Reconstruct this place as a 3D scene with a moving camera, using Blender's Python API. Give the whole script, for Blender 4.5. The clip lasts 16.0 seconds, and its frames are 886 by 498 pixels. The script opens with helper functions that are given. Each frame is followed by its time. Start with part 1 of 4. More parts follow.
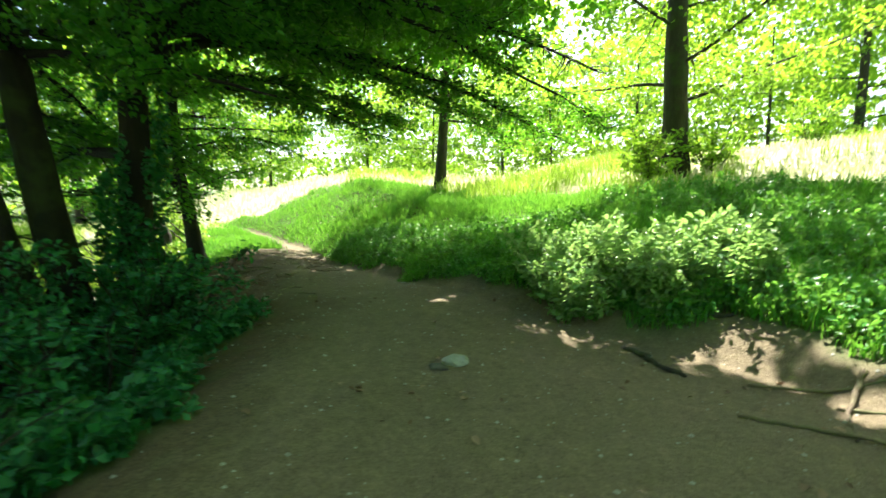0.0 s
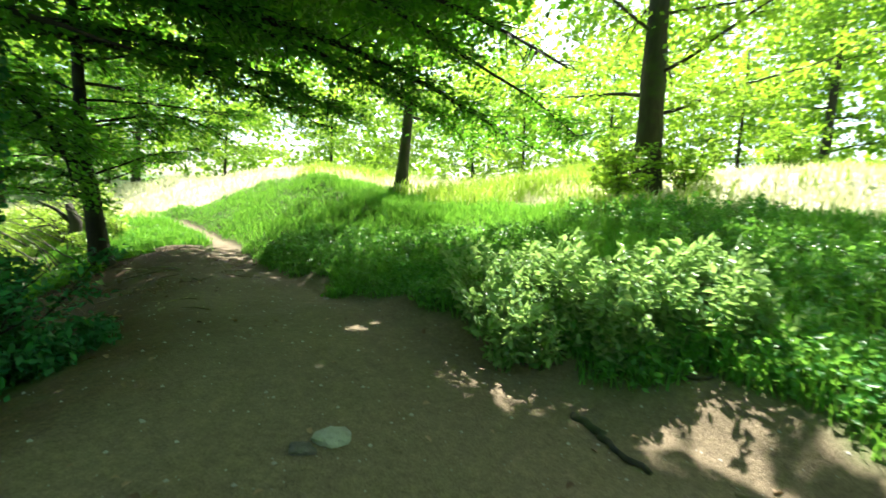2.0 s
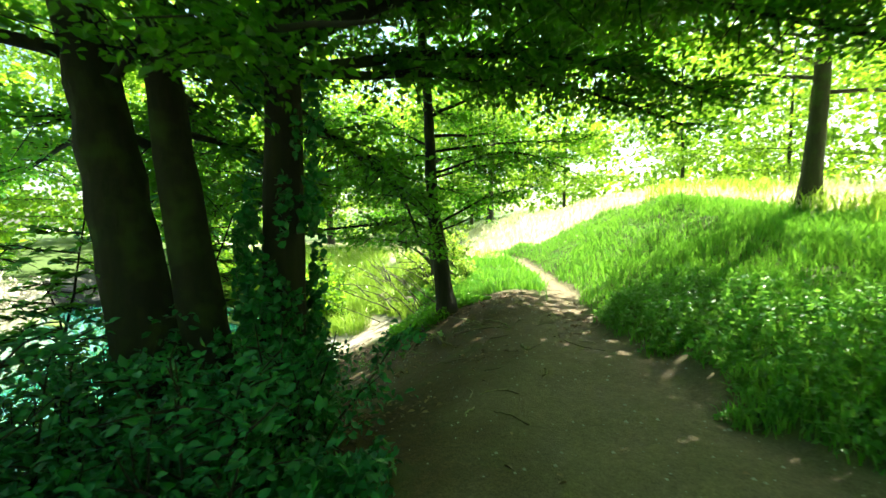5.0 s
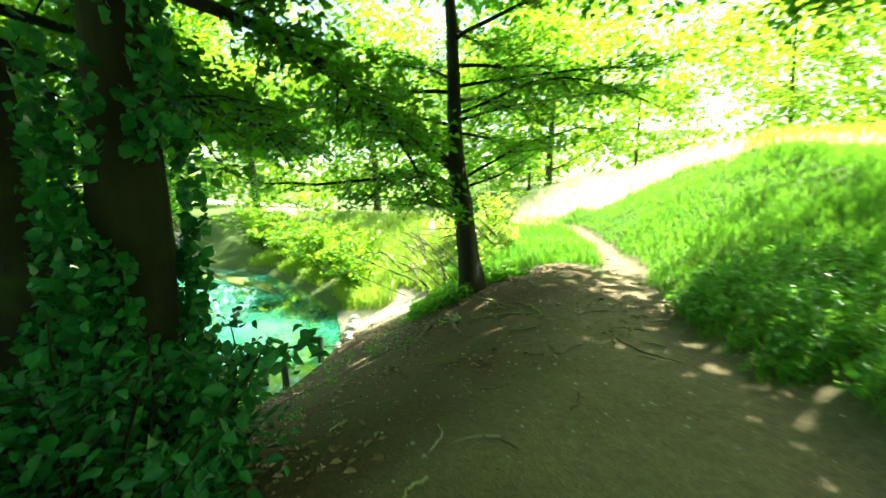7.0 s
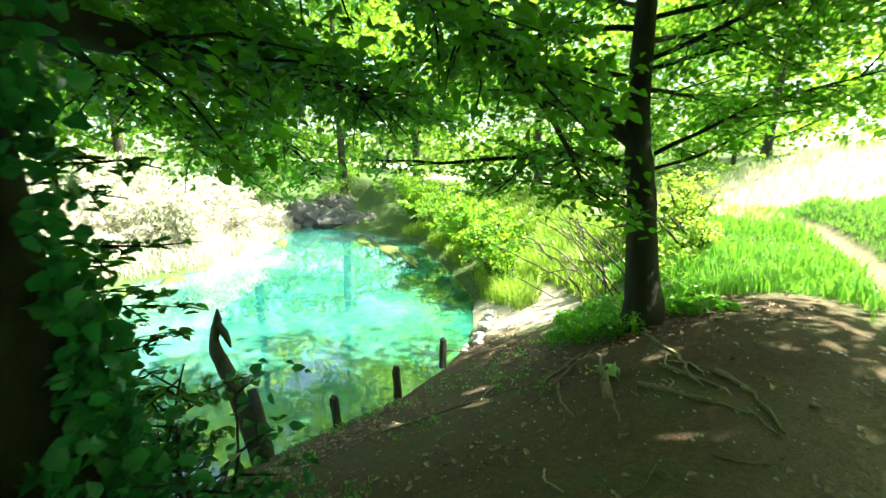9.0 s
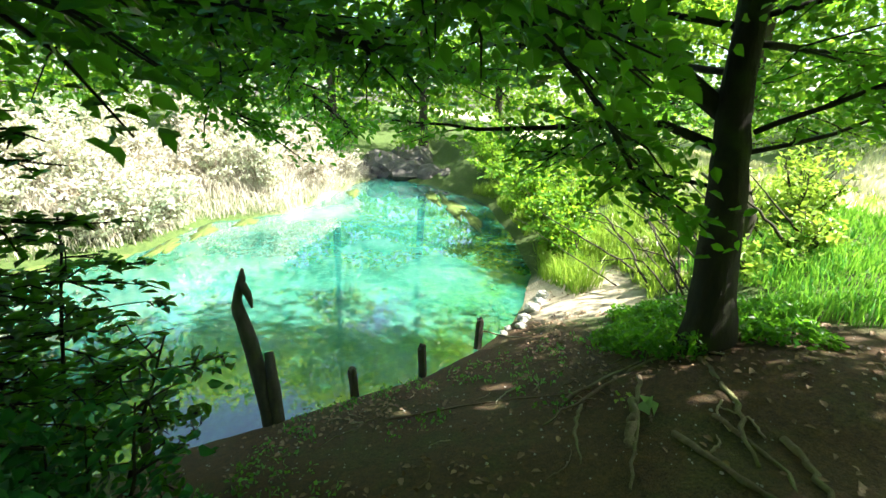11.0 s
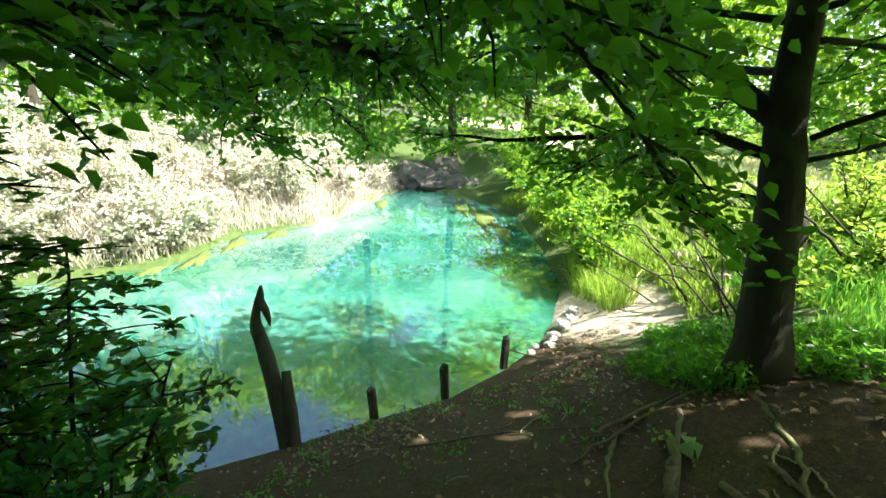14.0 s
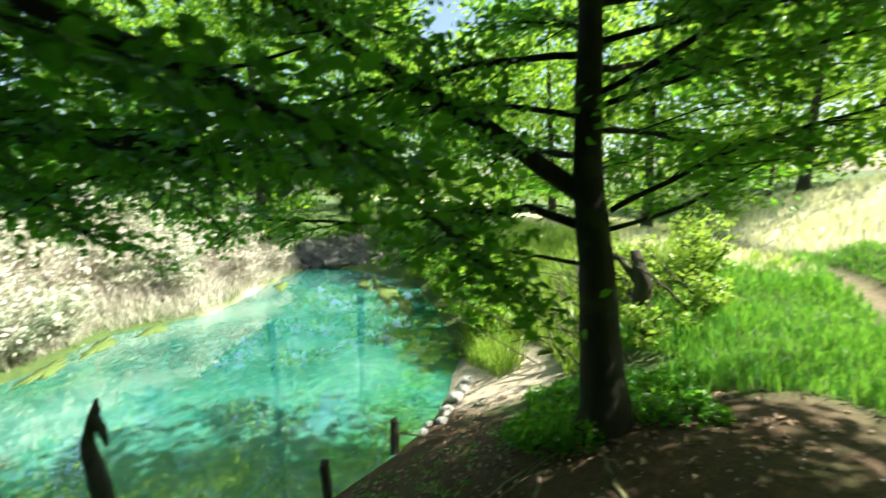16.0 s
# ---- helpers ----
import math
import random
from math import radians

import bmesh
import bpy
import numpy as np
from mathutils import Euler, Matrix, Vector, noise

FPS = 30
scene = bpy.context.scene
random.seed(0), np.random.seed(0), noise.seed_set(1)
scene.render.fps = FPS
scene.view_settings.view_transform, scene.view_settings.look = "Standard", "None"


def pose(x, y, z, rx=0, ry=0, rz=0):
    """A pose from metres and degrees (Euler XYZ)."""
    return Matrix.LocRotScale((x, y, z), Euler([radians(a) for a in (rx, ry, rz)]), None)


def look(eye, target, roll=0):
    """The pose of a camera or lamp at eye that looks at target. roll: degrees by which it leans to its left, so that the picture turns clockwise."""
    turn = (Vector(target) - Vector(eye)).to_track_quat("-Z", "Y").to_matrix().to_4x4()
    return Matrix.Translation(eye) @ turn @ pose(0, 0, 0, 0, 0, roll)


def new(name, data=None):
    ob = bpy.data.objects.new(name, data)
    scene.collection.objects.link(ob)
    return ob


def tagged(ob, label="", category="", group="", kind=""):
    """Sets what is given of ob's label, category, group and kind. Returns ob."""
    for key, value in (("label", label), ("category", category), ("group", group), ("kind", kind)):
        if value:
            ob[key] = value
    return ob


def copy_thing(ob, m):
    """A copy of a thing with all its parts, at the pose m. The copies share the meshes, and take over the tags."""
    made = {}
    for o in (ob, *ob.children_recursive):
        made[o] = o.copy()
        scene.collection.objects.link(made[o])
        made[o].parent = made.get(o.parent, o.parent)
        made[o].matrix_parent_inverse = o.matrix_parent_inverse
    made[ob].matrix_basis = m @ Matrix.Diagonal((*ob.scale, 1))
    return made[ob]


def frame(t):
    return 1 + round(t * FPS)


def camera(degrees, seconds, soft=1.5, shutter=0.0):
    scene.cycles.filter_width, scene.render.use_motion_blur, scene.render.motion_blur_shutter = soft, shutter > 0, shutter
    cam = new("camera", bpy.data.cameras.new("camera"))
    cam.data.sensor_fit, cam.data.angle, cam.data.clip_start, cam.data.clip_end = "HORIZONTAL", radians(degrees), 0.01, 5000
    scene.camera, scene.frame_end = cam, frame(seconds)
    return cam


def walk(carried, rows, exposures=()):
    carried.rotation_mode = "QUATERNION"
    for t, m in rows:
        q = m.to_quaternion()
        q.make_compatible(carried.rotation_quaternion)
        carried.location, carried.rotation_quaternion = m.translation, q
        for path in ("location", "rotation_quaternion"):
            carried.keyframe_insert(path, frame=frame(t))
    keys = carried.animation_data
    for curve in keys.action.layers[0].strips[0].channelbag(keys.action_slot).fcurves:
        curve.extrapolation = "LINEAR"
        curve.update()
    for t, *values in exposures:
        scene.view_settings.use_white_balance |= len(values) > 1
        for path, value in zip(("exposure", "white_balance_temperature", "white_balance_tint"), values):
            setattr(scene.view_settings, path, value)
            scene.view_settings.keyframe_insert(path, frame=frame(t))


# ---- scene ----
cam = camera(91.0, 16.0, soft=1.5, shutter=0.5)
PATH = [
    (0, (0.092, 0.421, 1.628), (0.074, 2.407, 1.394), 0.0),
    (0.5, (0.277, 0.611, 1.646), (0.359, 2.597, 1.418), 4.3),
    (1, (0.342, 0.872, 1.593), (0.462, 2.857, 1.373), 4.4),
    (1.5, (0.471, 1.146, 1.592), (0.671, 3.123, 1.365), 4.7),
    (2, (0.584, 1.463, 1.677), (0.693, 3.448, 1.459), 3.8),
    (2.5, (0.602, 1.713, 1.722), (0.412, 3.691, 1.497), 3.1),
    (3, (0.595, 2.075, 1.764), (0.187, 4.020, 1.543), -0.2),
    (3.5, (0.458, 2.465, 1.811), (-0.366, 4.275, 1.594), -0.7),
    (4, (0.256, 2.849, 1.865), (-0.579, 4.664, 1.758), -3.3),
    (4.5, (-0.044, 3.224, 1.858), (-1.169, 4.874, 1.759), -1.4),
    (7, (-0.855, 5.285, 1.542), (-2.329, 6.61, 1.274), -1.2),
    (7.5, (-1.291, 5.639, 1.598), (-2.966, 6.694, 1.314), 2.0),
    (8, (-1.491, 5.951, 1.646), (-3.281, 6.773, 1.301), 0.3),
    (8.5, (-1.765, 6.162, 1.67), (-3.586, 6.89, 1.282), -0.1),
    (9, (-2.058, 6.431, 1.717), (-3.89, 7.121, 1.307), -0.1),
    (9.5, (-2.171, 6.695, 1.766), (-4.03, 7.179, 1.208), 0.4),
    (12, (-2.639, 7.267, 1.864), (-4.526, 7.527, 1.252), 2.5),
    (12.5, (-2.649, 7.304, 1.859), (-4.542, 7.516, 1.25), 2.2),
    (13, (-2.662, 7.309, 1.858), (-4.559, 7.501, 1.251), 2.0),
    (13.5, (-2.689, 7.276, 1.838), (-4.587, 7.469, 1.238), 1.7),
    (14, (-2.707, 7.273, 1.862), (-4.612, 7.449, 1.277), 1.0),
    (14.5, (-2.726, 7.262, 1.855), (-4.638, 7.431, 1.293), 1.0),
    (15, (-2.754, 7.28, 1.861), (-4.665, 7.459, 1.299), 0.4),
    (15.5, (-2.686, 7.452, 1.902), (-4.616, 7.765, 1.478), -0.5),
    (16, (-2.6, 7.826, 1.951), (-4.504, 8.374, 1.681), -1.4),
]
EXPOSURES = [(0.0, 2.3, 6600, 6), (1.5, 2.2, 6500, 8), (3.0, 2.3, 6500, 9), (4.5, 2.4, 6900, 1), (7.0, 2.95, 7400, -9), (8.0, 3.0, 7000, -2), (8.5, 2.95, 6900, -2), (9.5, 2.6, 6900, 0), (12.0, 2.3, 6600, 12), (15.0, 2.25, 6600, 12), (15.5, 2.15, 6600, 11), (16.0, 1.7, 6700, 6)]
walk(cam, [(t, look(eye, target, roll)) for t, eye, target, roll in PATH], EXPOSURES)

# ---- world and sun ----
SUN_ELEVATION, SUN_AZIMUTH = 54.0, 14.0  # degrees up; degrees from +y towards +x
world = bpy.data.worlds.new("daylight")
scene.world = world
world.use_nodes = True
sky = world.node_tree.nodes.new("ShaderNodeTexSky")
sky.sky_type, sky.sun_disc = "NISHITA", False
sky.sun_elevation, sky.sun_rotation = radians(SUN_ELEVATION), radians(SUN_AZIMUTH)
sky.dust_density, sky.air_density = 2.0, 1.0
backing = world.node_tree.nodes["Background"]
world.node_tree.links.new(sky.outputs[0], backing.inputs[0])
backing.inputs[1].default_value = 0.09
sun = new("sun", bpy.data.lights.new("sun", "SUN"))
sun.data.energy, sun.data.angle, sun.data.color = 5.0, radians(0.6), (1.0, 0.95, 0.84)
se, sa = radians(SUN_ELEVATION), radians(SUN_AZIMUTH)
sun_way = Vector((math.cos(se) * math.sin(sa), math.cos(se) * math.cos(sa), math.sin(se)))
sun.matrix_world = look(sun_way * 60, (0, 0, 0))


# ---- materials ----
def material(name):
    m = bpy.data.materials.new(name)
    m.use_nodes = True
    t = m.node_tree
    return m, t, t.nodes["Principled BSDF"], t.nodes["Material Output"]


def node(t, kind, **inputs):
    n = t.nodes.new(kind)
    for key, value in inputs.items():
        n.inputs[key.replace("_", " ")].default_value = value
    return n


def noise_of(t, scale, detail=4.0, rough=0.6, stretch=None):
    n = node(t, "ShaderNodeTexNoise", Scale=scale, Detail=detail, Roughness=rough)
    place = t.nodes.new("ShaderNodeTexCoord")
    if stretch:
        mapping = t.nodes.new("ShaderNodeMapping")
        mapping.inputs["Scale"].default_value = stretch
        t.links.new(place.outputs["Object"], mapping.inputs[0])
        t.links.new(mapping.outputs[0], n.inputs["Vector"])
    else:
        t.links.new(place.outputs["Object"], n.inputs["Vector"])
    return n.outputs[0]


def ramp(t, source, stops):
    r = t.nodes.new("ShaderNodeValToRGB")
    e = r.color_ramp.elements
    while len(e) < len(stops):
        e.new(0.5)
    for k, (at, c) in enumerate(stops):
        e[k].position, e[k].color = at, (*c, 1)
    t.links.new(source, r.inputs[0])
    return r.outputs[0]


def mix(t, factor, a, b, kind="MIX"):
    n = t.nodes.new("ShaderNodeMix")
    n.data_type, n.blend_type = "RGBA", kind
    for value, k in ((factor, 0), (a, 6), (b, 7)):
        if isinstance(value, (int, float)):
            n.inputs[k].default_value = value
        elif isinstance(value, tuple):
            n.inputs[k].default_value = (*value, 1)
        else:
            t.links.new(value, n.inputs[k])
    return n.outputs[2]


def bump(t, bsdf, source, strength, distance):
    b = node(t, "ShaderNodeBump", Strength=strength, Distance=distance)
    t.links.new(source, b.inputs["Height"])
    t.links.new(b.outputs[0], bsdf.inputs["Normal"])


def leaf_material(name, dark, light, through_light, share=0.5, gloss=0.35):
    """Leaves: each leaf a shade of its own, light passing through the blade."""
    m, t, bsdf, out = material(name)
    geo = t.nodes.new("ShaderNodeNewGeometry")
    tone = ramp(t, geo.outputs["Random Per Island"], [(0.0, dark), (1.0, light)])
    t.links.new(tone, bsdf.inputs["Base Color"])
    bsdf.inputs["Roughness"].default_value = gloss
    bsdf.inputs["Specular IOR Level"].default_value = 0.35
    trans = t.nodes.new("ShaderNodeBsdfTranslucent")
    shade = ramp(t, geo.outputs["Random Per Island"], [(0.0, tuple(0.7 * c for c in through_light)), (1.0, through_light)])
    t.links.new(shade, trans.inputs[0])
    blend = node(t, "ShaderNodeMixShader", Fac=share)
    t.links.new(bsdf.outputs[0], blend.inputs[1])
    t.links.new(trans.outputs[0], blend.inputs[2])
    t.links.new(blend.outputs[0], out.inputs[0])
    return m


LEAF = leaf_material("broad_leaf", (0.012, 0.09, 0.015), (0.04, 0.18, 0.025), (0.24, 0.62, 0.035), 0.48)
LEAF_FAR = leaf_material("woodland_leaf", (0.03, 0.14, 0.02), (0.10, 0.26, 0.03), (0.42, 0.70, 0.05))
LEAF_IVY = leaf_material("ivy_leaf", (0.012, 0.10, 0.04), (0.04, 0.22, 0.085), (0.09, 0.36, 0.08), 0.3, 0.35)
HERB = leaf_material("herb_leaf", (0.03, 0.16, 0.035), (0.11, 0.33, 0.08), (0.28, 0.62, 0.08), 0.4)
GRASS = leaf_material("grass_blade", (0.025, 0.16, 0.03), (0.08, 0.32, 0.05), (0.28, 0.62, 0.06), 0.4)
# Lit copy of the grass blade: sunlight is put into a lighter colour.
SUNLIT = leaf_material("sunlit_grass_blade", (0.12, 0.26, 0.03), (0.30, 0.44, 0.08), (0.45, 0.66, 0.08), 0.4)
# Paler copy of HERB that carries the sunlight at the path's edge.
PALE_HERB = leaf_material("pale_herb_leaf", (0.10, 0.26, 0.08), (0.34, 0.50, 0.24), (0.40, 0.62, 0.16), 0.4)
# Near white: the glare of full sun is put into the meadow's colour.
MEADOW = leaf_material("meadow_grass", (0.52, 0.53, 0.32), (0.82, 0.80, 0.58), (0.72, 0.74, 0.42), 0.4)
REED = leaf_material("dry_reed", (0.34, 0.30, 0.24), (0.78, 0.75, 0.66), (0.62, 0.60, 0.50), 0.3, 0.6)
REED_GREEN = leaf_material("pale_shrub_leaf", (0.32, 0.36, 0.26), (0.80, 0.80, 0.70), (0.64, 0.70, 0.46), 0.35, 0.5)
LITTER = leaf_material("dead_leaf", (0.10, 0.06, 0.035), (0.38, 0.26, 0.17), (0.2, 0.12, 0.05), 0.15, 0.6)


def bark_material(name, dark, light, moss):
    m, t, bsdf, out = material(name)
    coarse, fine = noise_of(t, 5, 5, 0.7, (3.0, 3.0, 0.6)), noise_of(t, 60, 4, 0.7, (2.0, 2.0, 0.5))
    tone = mix(t, fine, ramp(t, coarse, [(0.3, dark), (0.7, light)]), dark)
    spots = ramp(t, noise_of(t, 2.2, 3), [(0.52, (0, 0, 0)), (0.66, (1, 1, 1))])
    t.links.new(mix(t, spots, tone, moss), bsdf.inputs["Base Color"])
    bsdf.inputs["Roughness"].default_value = 0.9
    bump(t, bsdf, mix(t, 0.4, coarse, fine), 0.8, 0.03)
    return m


# Dark bark made near-black: the trunks' backlit shade is put into the colour.
BARK = bark_material("dark_shaded_bark", (0.007, 0.006, 0.005), (0.034, 0.027, 0.019), (0.03, 0.043, 0.012))
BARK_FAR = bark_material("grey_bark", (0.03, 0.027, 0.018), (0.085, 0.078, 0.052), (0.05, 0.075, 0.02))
DRIFTWOOD = bark_material("weathered_wood", (0.03, 0.028, 0.022), (0.12, 0.11, 0.09), (0.05, 0.06, 0.03))
ROOT = bark_material("root_bark", (0.10, 0.075, 0.05), (0.32, 0.25, 0.17), (0.17, 0.18, 0.08))
TWIG_PALE = bark_material("pale_stem", (0.25, 0.20, 0.13), (0.55, 0.48, 0.36), (0.4, 0.4, 0.25))


def stone_material(name, dark, light):
    m, t, bsdf, out = material(name)
    n = noise_of(t, 4, 8, 0.7)
    t.links.new(ramp(t, n, [(0.3, dark), (0.7, light)]), bsdf.inputs["Base Color"])
    bsdf.inputs["Roughness"].default_value = 0.85
    bump(t, bsdf, noise_of(t, 22, 6, 0.7), 0.6, 0.04)
    return m


STONE = stone_material("pale_stone", (0.22, 0.22, 0.20), (0.48, 0.48, 0.45))
SANDSTONE = stone_material("brown_sandstone", (0.16, 0.13, 0.09), (0.36, 0.30, 0.22))
ROCK = stone_material("dark_rock", (0.04, 0.04, 0.038), (0.16, 0.15, 0.14))


def ground_material():
    m, t, bsdf, out = material("ground_soil")
    broad, fine, grit = noise_of(t, 0.9, 5), noise_of(t, 7, 6, 0.7), noise_of(t, 60, 4, 0.7)
    dirt = mix(t, 0.5, ramp(t, broad, [(0.3, (0.13, 0.10, 0.055)), (0.7, (0.22, 0.17, 0.10))]), ramp(t, fine, [(0.3, (0.09, 0.068, 0.036)), (0.72, (0.27, 0.21, 0.13))]))
    dirt = mix(t, 0.35, dirt, ramp(t, grit, [(0.35, (0.06, 0.045, 0.03)), (0.7, (0.36, 0.28, 0.2))]))
    # Leaf mould, coloured darker still so that it holds part of the bank's shade.
    mould = mix(t, 0.5, ramp(t, fine, [(0.3, (0.022, 0.012, 0.004)), (0.72, (0.095, 0.052, 0.02))]), ramp(t, grit, [(0.35, (0.016, 0.009, 0.004)), (0.7, (0.14, 0.082, 0.04))]))
    mould = mix(t, ramp(t, noise_of(t, 1.6, 6, 0.7), [(0.48, (0, 0, 0)), (0.64, (0.75, 0.75, 0.75))]), mould, ramp(t, grit, [(0.35, (0.022, 0.026, 0.006)), (0.7, (0.085, 0.095, 0.026))]))
    clods = noise_of(t, 20, 5, 0.75)
    mould = mix(t, 0.55, mould, ramp(t, clods, [(0.36, (0.3, 0.3, 0.3)), (0.66, (1.9, 1.8, 1.7))]), "MULTIPLY")
    dirt = mix(t, 0.35, dirt, ramp(t, clods, [(0.36, (0.45, 0.45, 0.45)), (0.66, (1.5, 1.5, 1.5))]), "MULTIPLY")
    zone = t.nodes.new("ShaderNodeAttribute")
    zone.attribute_name = "cover"
    dirt = mix(t, zone.outputs["Alpha"], dirt, mould)
    turf = ramp(t, fine, [(0.3, (0.03, 0.07, 0.015)), (0.75, (0.10, 0.15, 0.035))])
    # Meadow soil is painted as bright as the sun makes it look.
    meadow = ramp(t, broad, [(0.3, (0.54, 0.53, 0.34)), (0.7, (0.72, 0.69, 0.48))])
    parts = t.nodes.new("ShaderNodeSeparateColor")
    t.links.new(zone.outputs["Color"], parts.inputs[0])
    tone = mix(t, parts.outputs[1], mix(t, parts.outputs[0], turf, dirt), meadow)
    sand = ramp(t, fine, [(0.3, (0.34, 0.28, 0.2)), (0.7, (0.62, 0.55, 0.43))])
    t.links.new(mix(t, parts.outputs[2], tone, sand), bsdf.inputs["Base Color"])
    bsdf.inputs["Roughness"].default_value = 0.95
    bump(t, bsdf, mix(t, 0.4, mix(t, 0.5, fine, clods), grit), 0.8, 0.06)
    return m


GROUND = ground_material()


def water_material():
    m, t, bsdf, out = material("turquoise_water")
    clouds, patch, fleck = noise_of(t, 0.30, 6, 0.66), noise_of(t, 1.3, 7, 0.72), noise_of(t, 4.5, 6, 0.75)
    # Milky clouds and flecks: mirrored brightness is put into the water colour.
    tone = ramp(t, clouds, [(0.30, (0.006, 0.085, 0.07)), (0.48, (0.022, 0.16, 0.135)), (0.58, (0.05, 0.205, 0.175)), (0.70, (0.15, 0.32, 0.275))])
    tone = mix(t, ramp(t, fleck, [(0.50, (0, 0, 0)), (0.72, (0.55, 0.55, 0.55))]), tone, (0.10, 0.34, 0.29))
    tone = mix(t, ramp(t, patch, [(0.30, (0.6, 0.6, 0.6)), (0.50, (0, 0, 0))]), tone, (0.0, 0.095, 0.085))
    # Green patches near the shore stand in for mirrored trees, painted as colour.
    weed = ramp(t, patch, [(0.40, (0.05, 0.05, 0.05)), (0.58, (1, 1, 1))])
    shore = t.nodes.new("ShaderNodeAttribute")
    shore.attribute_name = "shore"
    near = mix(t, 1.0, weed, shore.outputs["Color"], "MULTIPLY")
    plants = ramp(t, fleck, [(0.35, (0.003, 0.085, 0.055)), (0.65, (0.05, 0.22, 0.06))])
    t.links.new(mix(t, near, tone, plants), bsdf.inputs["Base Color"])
    bsdf.inputs["Roughness"].default_value = 0.03
    bsdf.inputs["Subsurface Weight"].default_value = 0.7
    bsdf.inputs["Subsurface Radius"].default_value = (0.3, 1.0, 0.9)
    bsdf.inputs["Subsurface Scale"].default_value = 0.3
    bsdf.inputs["IOR"].default_value = 1.5
    bsdf.inputs["Coat Weight"].default_value = 1.0
    bsdf.inputs["Coat IOR"].default_value = 1.9
    bsdf.inputs["Coat Roughness"].default_value = 0.01
    bump(t, bsdf, mix(t, 0.5, noise_of(t, 3.0, 3), noise_of(t, 14, 2)), 0.03, 0.02)
    return m


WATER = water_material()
m_algae = stone_material("yellow_algae", (0.05, 0.11, 0.02), (0.14, 0.19, 0.04))


# ---- helpers of this scene ----
def mesh_of(name, verts, faces, mat, smooth=True):
    me = bpy.data.meshes.new(name)
    me.from_pydata([tuple(v) for v in verts] if not isinstance(verts, np.ndarray) else verts.tolist(), [], faces if isinstance(faces, list) else faces.tolist())
    me.materials.append(mat)
    if smooth:
        me.polygons.foreach_set("use_smooth", [True] * len(me.polygons))
    me.update()
    return me


def part(name, data, parent, label=""):
    ob = new(name, data)
    ob.parent = parent
    return tagged(ob, label)


def empty(name, place, label, category, group="", kind=""):
    ob = new(name)
    ob.location = place
    ob.empty_display_size = 0.2
    return tagged(ob, label, category, group, kind)


def lattice(x, y, seed=0):
    """Smooth value noise in the plane, -1 to 1."""
    xi, yi = np.floor(x).astype(np.int64), np.floor(y).astype(np.int64)
    fx, fy = x - xi, y - yi
    fx, fy = fx * fx * (3 - 2 * fx), fy * fy * (3 - 2 * fy)

    def h(a, b):
        n = (a * 374761393 + b * 668265263 + seed * 974711) & 0x7FFFFFFF
        n = ((n ^ (n >> 13)) * 1274126177) & 0x7FFFFFFF
        return (n ^ (n >> 16)) % 10007 / 5003.5 - 1

    return (h(xi, yi) * (1 - fx) + h(xi + 1, yi) * fx) * (1 - fy) + (h(xi, yi + 1) * (1 - fx) + h(xi + 1, yi + 1) * fx) * fy


def smooth(a, b, v):
    u = np.clip((v - a) / (b - a), 0, 1)
    return u * u * (3 - 2 * u)


def tube(points, radii, sides=8, rough=0.0, rng=None):
    """Vertices and faces of a tapering limb along points."""
    pts = np.array(points, float)
    ways = np.gradient(pts, axis=0)
    ways /= np.linalg.norm(ways, axis=1)[:, None] + 1e-9
    side = np.cross(ways, np.where(np.abs(ways[:, 2:3]) > 0.9, [[1.0, 0, 0]], [[0, 0, 1.0]]))
    side /= np.linalg.norm(side, axis=1)[:, None] + 1e-9
    for k in range(1, len(side)):
        s = side[k - 1] - ways[k] * np.dot(side[k - 1], ways[k])
        side[k] = s / (np.linalg.norm(s) + 1e-9)
    up = np.cross(ways, side)
    a = np.arange(sides) * 2 * np.pi / sides
    r = np.array(radii, float)[:, None] * np.ones((1, sides))
    if rough and rng is not None:
        ridge = 1 + rough * 0.6 * rng.standard_normal((1, sides))
        r = r * ridge * (1 + rough * rng.standard_normal(r.shape))
    ring = pts[:, None] + r[..., None] * (np.cos(a)[None, :, None] * side[:, None] + np.sin(a)[None, :, None] * up[:, None])
    verts = np.concatenate([ring.reshape(-1, 3), pts[:1], pts[-1:]])
    n, faces = len(pts), []
    for k in range(n - 1):
        for j in range(sides):
            j2 = (j + 1) % sides
            faces.append((k * sides + j, k * sides + j2, (k + 1) * sides + j2, (k + 1) * sides + j))
    for j in range(sides):
        faces.append((n * sides, (j + 1) % sides, j))
        faces.append((n * sides + 1, (n - 1) * sides + j, (n - 1) * sides + (j + 1) % sides))
    return verts, faces


def joined(pieces):
    verts, faces, off = [], [], 0
    for v, f in pieces:
        verts.append(np.asarray(v, float))
        faces += [tuple(i + off for i in q) for q in f]
        off += len(v)
    return np.concatenate(verts), faces


